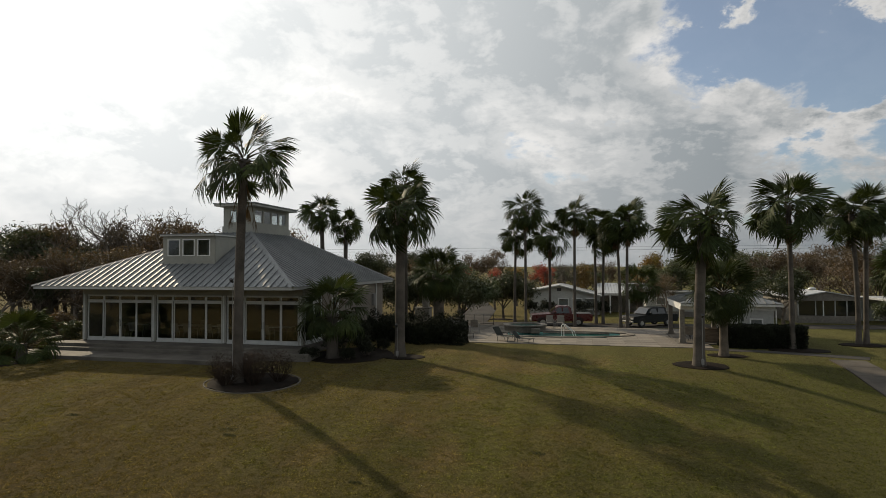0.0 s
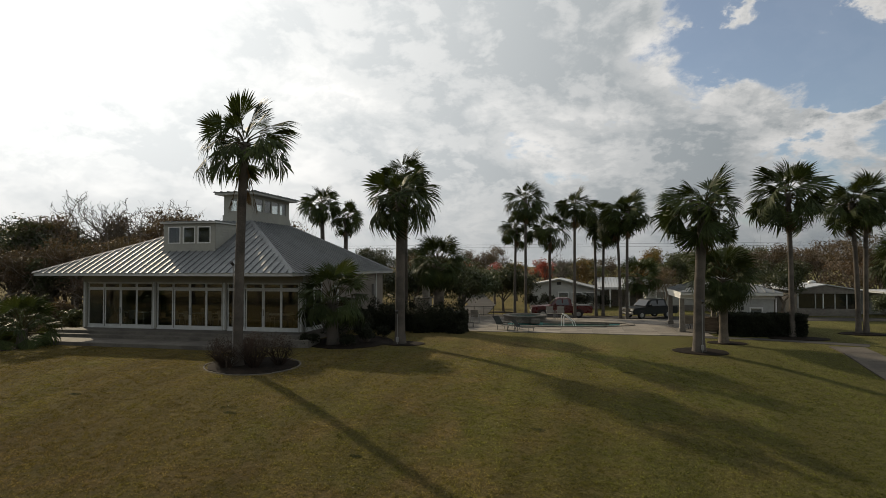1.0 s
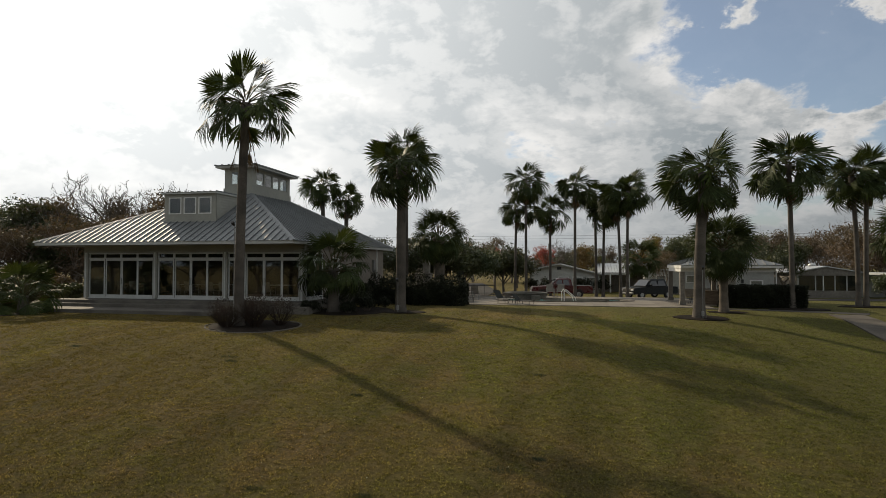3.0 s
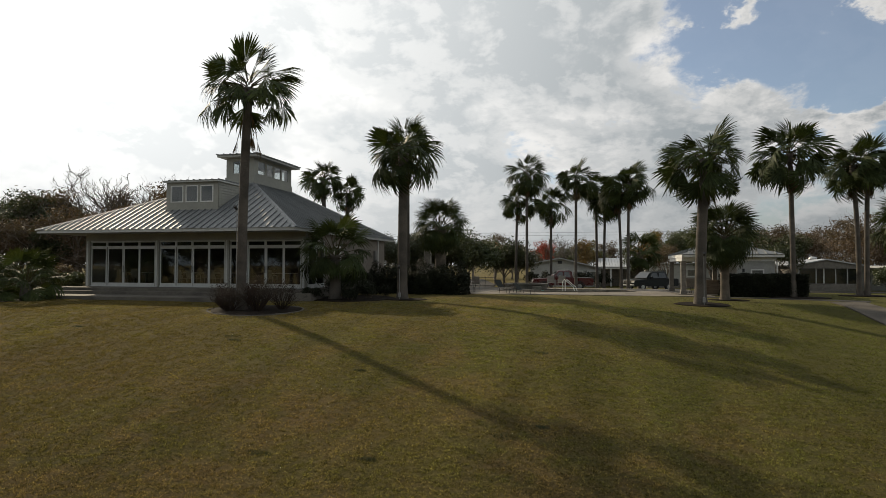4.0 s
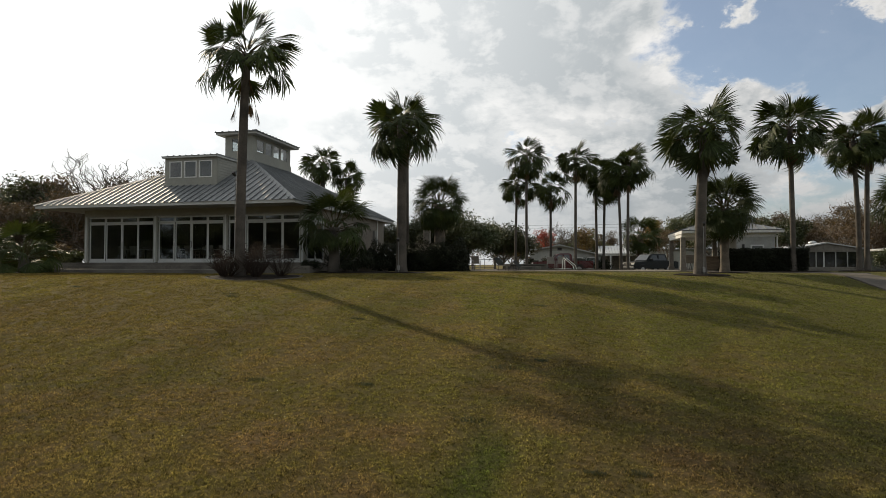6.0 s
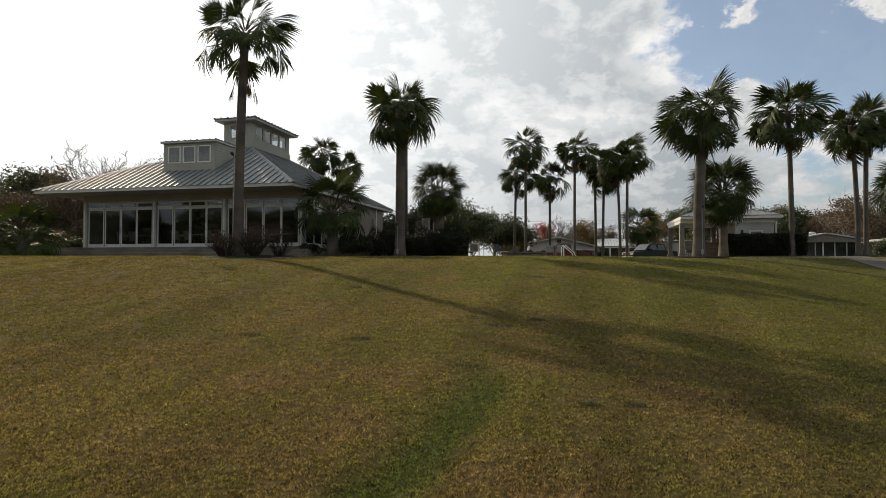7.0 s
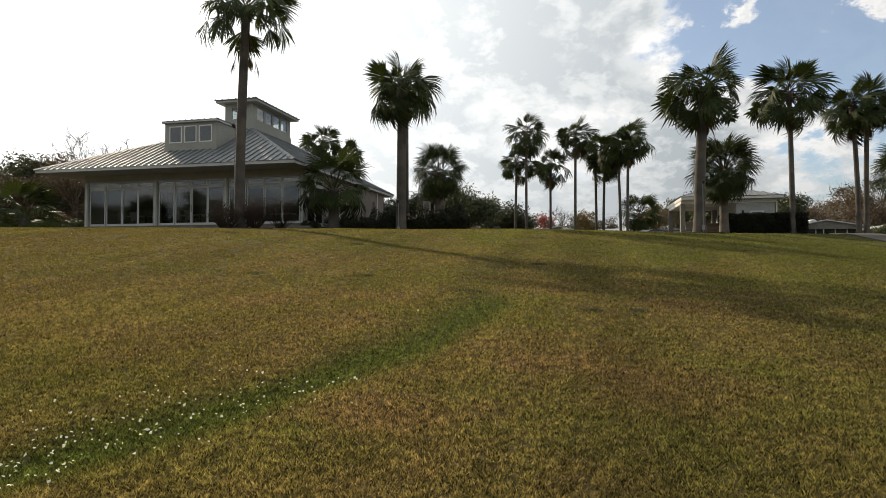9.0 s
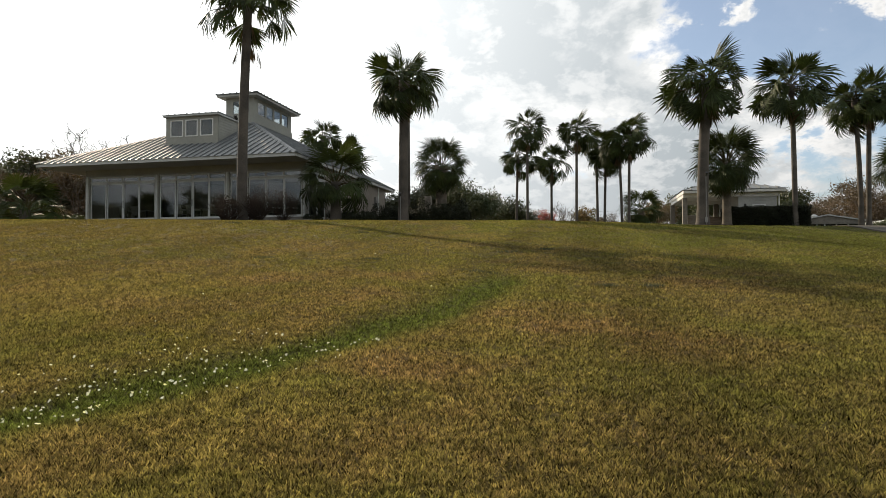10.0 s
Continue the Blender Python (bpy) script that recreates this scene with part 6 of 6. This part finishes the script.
def pickup(label, paint, at, turn, length=5.3, crew=False):
    """A pickup that faces -x: nose at x = 0, tail at x = length."""
    t = thing("pickup_truck", label, "pickup truck", at, turn)
    h = 0.9
    c0, c1 = (1.45, 3.75) if crew else (1.55, 3.25)
    body = [(0.05, 0.42), (0.02, 0.72), (0.10, 0.98), (c0 - 0.05, 1.08), (c0 + 0.05, 1.10), (c1, 1.10), (c1 + 0.02, 1.10), (length - 0.02, 1.06), (length, 0.5), (length - 0.1, 0.42)]
    part("body", extruded(body, h, 0.04), paint, t, smooth=False)
    cab = [(c0, 1.08), (c0 + 0.55, 1.68), (c0 + 0.75, 1.75), (c1 - 0.15, 1.76), (c1, 1.66), (c1 + 0.10, 1.08)]
    cb = part("cab", extruded(cab, h - 0.05, 0.04, 0.22, 1.08), paint, t)
    win = [(c0 + 0.28, 1.16), (c0 + 0.66, 1.62), (c1 - 0.25, 1.64), (c1 - 0.12, 1.16)]
    for s in (-1, 1):
        bm = bmesh.new()
        vs = [bm.verts.new((x, s * (h - 0.045 - 0.22 * (z - 1.08)) + s * 0.012, z)) for x, z in win]
        bm.faces.new(vs if s < 0 else vs[::-1])
        part("side_window", bm, "car_glass", cb)
        part("pillar", boxes(((c0 + c1) / 2 + 0.1, (c0 + c1) / 2 + 0.2, s * 0.80 - 0.02, s * 0.80 + 0.02, 1.15, 1.64)), paint, cb)
        part("mirror", boxes((c0 + 0.32, c0 + 0.5, s * 0.98 - 0.1, s * 0.98 + 0.1, 1.14, 1.32), bevel=0.03), paint, t)
        part("headlight", boxes((-0.005, 0.06, s * 0.68 - 0.17, s * 0.68 + 0.17, 0.72, 0.88), bevel=0.02), "lamp_lens", t, "clear headlight")
        part("tail_light", boxes((length - 0.02, length + 0.012, s * 0.8 - 0.07, s * 0.8 + 0.07, 0.72, 1.0)), "red_paint", t)
        for x in (0.95, length - 1.15):
            wheel(t, x, s * (h - 0.09), 0.37)
            part("wheel_arch", rod([(x + 0.43 * math.cos(a), s * (h + 0.003), 0.37 + 0.43 * math.sin(a)) for a in (math.pi * k / 8 for k in range(9))], 0.03, 5), "tyre", t)
    bm = bmesh.new()
    vs = [bm.verts.new(p) for p in ((c0 + 0.04, -0.74, 1.14), (c0 + 0.04, 0.74, 1.14), (c0 + 0.52, 0.64, 1.64), (c0 + 0.52, -0.64, 1.64))]
    bm.faces.new(vs)
    bmesh.ops.translate(bm, verts=bm.verts[:], vec=(-0.035, 0, 0.03))
    part("windscreen", bm, "car_glass", cb)
    part("bumper", boxes((-0.06, 0.08, -0.86, 0.86, 0.42, 0.60), bevel=0.03), "alloy", t, "bright bumper")
    part("grille", boxes((-0.008, 0.05, -0.46, 0.46, 0.66, 0.90), bevel=0.01), "dark_metal", t)
    part("bed_well", boxes((c1 + 0.22, length - 0.08, -0.78, 0.78, 1.085, 1.112)), "dark_metal", t)
    return t


pickup("dark red pickup parked along the lane", "red_paint", (9.95, 21.1, gz(12, 21.5) + 0.06), 8, 5.0).scale = (0.97, 0.97, 0.9)
pickup("dark green crew-cab pickup with roof rails parked on the lane", "dark_paint", (17.45, 20.9, gz(19, 22) + 0.06), 36, 5.0, True).scale = (0.9, 0.9, 0.87)


# ---- cables and poles ----
def utility_line():
    for x, y in ((-90.0, 88.0), (130.0, 92.0), (9.3, 62.0)):
        t = thing("utility_pole", "grey wooden utility pole among the trees", "utility pole", (x, y, gz(x, y)))
        low = y < 70   # a short service pole without a crossarm
        part("pole", rod([(0, 0, -0.3), (0, 0, 6.2 if low else 9.6)], [0.15, 0.11], 8), "bark", t)
        if low:
            continue
        part("crossarm", boxes((-0.9, 0.9, -0.05, 0.05, 9.0, 9.12)), "bark", t)
    t = thing("power_lines", "two thin power lines sagging across the sky", "power line")
    for dz in (0.0, -0.55):
        pts = []
        for i in range(41):
            u = i / 40
            x, y = -90 + 220 * u, 88 + 4 * u
            pts.append((x, y, 7.25 + dz + (gz(x, y) + 9.05 - 7.25 + (0.5 if dz else 0.0)) * (2 * u - 1) ** 8))
        part("cable", rod(pts, 0.022, 4), "cable", t)


utility_line()

# ---- turf and small litter ----
def turf():
    """Blades of the near lawn, dense at the foot of the bank, and coarser and sparser up it."""
    rs = np.random.RandomState(7)
    tufts, each = 155000, 10
    near, far = 0.85, 32.0
    d = near * (far / near) ** rs.uniform(0, 1, tufts)
    x = 13.9 + rs.uniform(-1, 1, tufts) * (0.95 * d + 0.9) - 0.22 * d
    y = -28.3 + d
    tall = rs.uniform(0.5, 1.4, tufts)
    d, x, y, tall = (np.repeat(v, each) for v in (d, x, y, tall))
    n = tufts * each
    turn, out = rs.uniform(0, 2 * np.pi, n), rs.uniform(0, 1, n) ** 0.6 * (0.012 + 0.0042 * d)
    x, y = x + np.cos(turn) * out, y + np.sin(turn) * out
    gx, gy = np.linspace(-22, 42, 257), np.linspace(-28, 6, 137)
    grid = np.array([[ground_z(float(a), float(b)) for a in gx] for b in gy])
    fx, fy = np.clip((x + 22) / 0.25, 0, 255.99), np.clip((y + 28) / 0.25, 0, 135.99)
    i, j = fx.astype(int), fy.astype(int)
    a, b = fx - i, fy - j
    z = (grid[j, i] * (1 - a) + grid[j, i + 1] * a) * (1 - b) + (grid[j + 1, i] * (1 - a) + grid[j + 1, i + 1] * a) * b
    keep = (x > -21) & (x < 41) & (y < 4.5) & (rs.uniform(0, 1, n) < np.clip((33 - d) / 9, 0, 1))
    for cx, cy, rx, ry in ((1.0, -6.35, 2.1, 1.9), (5.2, 0.8, 1.25, 1.0), (19.4, 1.5, 1.35, 1.05), (21.2, 4.5, 1.1, 0.8), (2.4, 0.8, 2.3, 2.8), (-15.2, -4.6, 3.4, 2.6)):
        keep &= ((x - cx) / rx) ** 2 + ((y - cy) / ry) ** 2 > 1   # no grass in the beds
    keep &= ~((x < 1.4) & (y > -3.6)) & ~((x > 25.6) & (x < 27.4))   # nor on the patio and the walkway
    x, y, z, d, tall, out = x[keep], y[keep], z[keep], d[keep], tall[keep], out[keep]
    n = len(x)
    h = rs.uniform(0.011, 0.022, n) * tall * (1 + 0.075 * np.minimum(d, 13))
    w = rs.uniform(0.0026, 0.0050, n) * (0.75 + 0.17 * d)
    az, lean = turn[keep] + rs.normal(0, 0.5, n), 0.35 + 1.0 * rs.uniform(0.5, 1.0, n) * out / (0.012 + 0.0042 * d)
    az2 = rs.uniform(0, 2 * np.pi, n)
    sx, sy = np.cos(az2) * w, np.sin(az2) * w
    tx, ty, tz = x + np.cos(az) * h * np.sin(lean), y + np.sin(az) * h * np.sin(lean), z + h * np.cos(lean)
    co = np.stack([np.stack([x - sx, y - sy, z - 0.004], 1), np.stack([x + sx, y + sy, z - 0.004], 1), np.stack([tx, ty, tz], 1)], 1)
    me = bpy.data.meshes.new("turf")
    me.vertices.add(n * 3)
    me.vertices.foreach_set("co", co.ravel())
    me.loops.add(n * 3)
    me.loops.foreach_set("vertex_index", np.arange(n * 3))
    me.polygons.add(n)
    me.polygons.foreach_set("loop_start", np.arange(n) * 3)
    me.polygons.foreach_set("loop_total", np.full(n, 3))
    me.update()
    me.materials.append(BLADE)
    tagged(new("turf", me), "short mown turf of green, tan and rust blades", "grass", kind="stuff")


def blade_material():
    m = LAWN.copy()
    m.name = "turf_blade"
    nt = m.node_tree
    N, L = nt.nodes.new, nt.links.new
    b = nt.nodes["Principled BSDF"]
    b.inputs["Roughness"].default_value, b.inputs["Specular IOR Level"].default_value = 0.7, 0.05
    src = b.inputs["Base Color"].links[0].from_socket
    for l in list(b.inputs["Normal"].links):
        nt.links.remove(l)
    geo = N("ShaderNodeNewGeometry")
    rg = N("ShaderNodeMapRange")
    L(geo.outputs["Random Per Island"], rg.inputs[0])
    # wider tones at the bank's foot paint shaded gaps and lit tips; evener above
    place = N("ShaderNodeSeparateXYZ")
    L(geo.outputs["Position"], place.inputs[0])
    for socket, rough_end, even_end in ((3, 0.0, 1.2), (4, 5.0, 3.7)):
        fade = N("ShaderNodeMapRange")
        L(place.outputs[1], fade.inputs[0])
        for k, value in zip((1, 2, 3, 4), (-23.0, -13.0, rough_end, even_end)):
            fade.inputs[k].default_value = value
        L(fade.outputs[0], rg.inputs[socket])
    mx = N("ShaderNodeMix")
    mx.data_type, mx.blend_type = "RGBA", "MULTIPLY"
    mx.inputs[0].default_value = 1.0
    # single blades: green, straw and rust beside one another
    pick = N("ShaderNodeValToRGB")
    shuffle = N("ShaderNodeMath")
    shuffle.operation = "MULTIPLY"
    shuffle.inputs[1].default_value = 37.0
    part_of = N("ShaderNodeMath")
    part_of.operation = "FRACT"
    L(geo.outputs["Random Per Island"], shuffle.inputs[0])
    L(shuffle.outputs[0], part_of.inputs[0])
    L(part_of.outputs[0], pick.inputs[0])
    el = pick.color_ramp.elements
    el[0].position, el[0].color = 0.0, (0.050, 0.062, 0.016, 1)
    el[1].position, el[1].color = 1.0, (0.100, 0.090, 0.060, 1)
    for at, tint in ((0.35, (0.062, 0.068, 0.018, 1)), (0.6, (0.085, 0.070, 0.026, 1)), (0.85, (0.082, 0.055, 0.032, 1))):
        e = el.new(at)
        e.color = tint
    blend = N("ShaderNodeMix")
    blend.data_type = "RGBA"
    blend.inputs[0].default_value = 0.16
    L(src, blend.inputs[6])
    L(pick.outputs[0], blend.inputs[7])
    L(blend.outputs[2], mx.inputs[6])
    L(rg.outputs[0], mx.inputs[7])
    L(mx.outputs[2], b.inputs["Base Color"])
    tr = N("ShaderNodeBsdfTranslucent")
    lit = N("ShaderNodeMix")   # light through a blade turns greener
    lit.data_type, lit.blend_type = "RGBA", "MULTIPLY"
    lit.inputs[0].default_value, lit.inputs[7].default_value = 1.0, (1.0, 1.12, 0.75, 1)
    L(mx.outputs[2], lit.inputs[6])
    L(lit.outputs[2], tr.inputs[0])
    sh = N("ShaderNodeMixShader")
    sh.inputs[0].default_value = 0.46
    L(b.outputs[0], sh.inputs[1])
    L(tr.outputs[0], sh.inputs[2])
    L(sh.outputs[0], nt.nodes["Material Output"].inputs[0])
    return m


BLADE = blade_material()
turf()


def petals():
    """White petals blown into the damp runnel and scattered over the lawn."""
    rs = random.Random(9)
    verts, faces = [], []
    for i in range(430):
        if i < 270:
            y = -24.3 - 2.6 * rs.uniform(0, 1) ** 0.75
            x = runnel_x(y) - 0.1 + rs.gauss(0, 0.30)
        else:
            x, y = rs.uniform(-6, 13), rs.uniform(-25.5, -10)
        z = gz(x, y) + 0.026
        r = rs.uniform(0.004, 0.011)
        a = rs.uniform(0, 6.28)
        t = rs.uniform(-0.5, 0.9)
        k = len(verts)
        for q in range(5):
            b = a + q * 1.2566
            verts.append((x + r * math.cos(b), y + 0.7 * r * math.sin(b), z + r * t * math.sin(b) + (0.006 if q % 2 else 0)))
        faces.append(tuple(range(k, k + 5)))
    tagged(new("petals", grown_mesh("petals", verts, faces, M["petal"])), "small white petals strewn over the grass", "petals", kind="stuff")


petals()


def coarse_tufts():
    """A few taller tufts; a dark leaf tint stands for the shade in them."""
    rs = random.Random(12)
    verts, faces = [], []
    for x, y, r in ((12.5, -16.8, 0.30), (14.6, -20.9, 0.16), (14.1, -21.0, 0.14), (10.2, -18.3, 0.2), (8.2, -18.5, 0.26), (13.15, -16.2, 0.16), (12.8, -11.0, 0.22), (3.2, -11.5, 0.34), (3.5, -11.9, 0.22), (8.3, -13.7, 0.2), (12.35, -19.5, 0.34), (15.8, -4.0, 0.25), (-2.5, -11.6, 0.25)):
        for _ in range(260):
            a, q = rs.uniform(0, 6.283), r * rs.uniform(0, 1) ** 0.6
            bx, by = x + q * math.cos(a), y + 0.45 * q * math.sin(a)
            z, h, w = gz(bx, by), rs.uniform(0.02, 0.05), rs.uniform(0.003, 0.006)
            b, lean = rs.uniform(0, 6.283), rs.uniform(0.0, 0.03)
            k = len(verts)
            verts += [(bx - w * math.cos(b), by - w * math.sin(b), z - 0.005), (bx + w * math.cos(b), by + w * math.sin(b), z - 0.005), (bx + lean * math.sin(b), by - lean * math.cos(b), z + h)]
            faces.append((k, k + 1, k + 2))
    tagged(new("coarse_tufts", grown_mesh("coarse_tufts", verts, faces, M["leaf"])), "coarse tufts, tinted dark for their shade, dotted over the mown lawn", "grass", kind="stuff")


coarse_tufts()
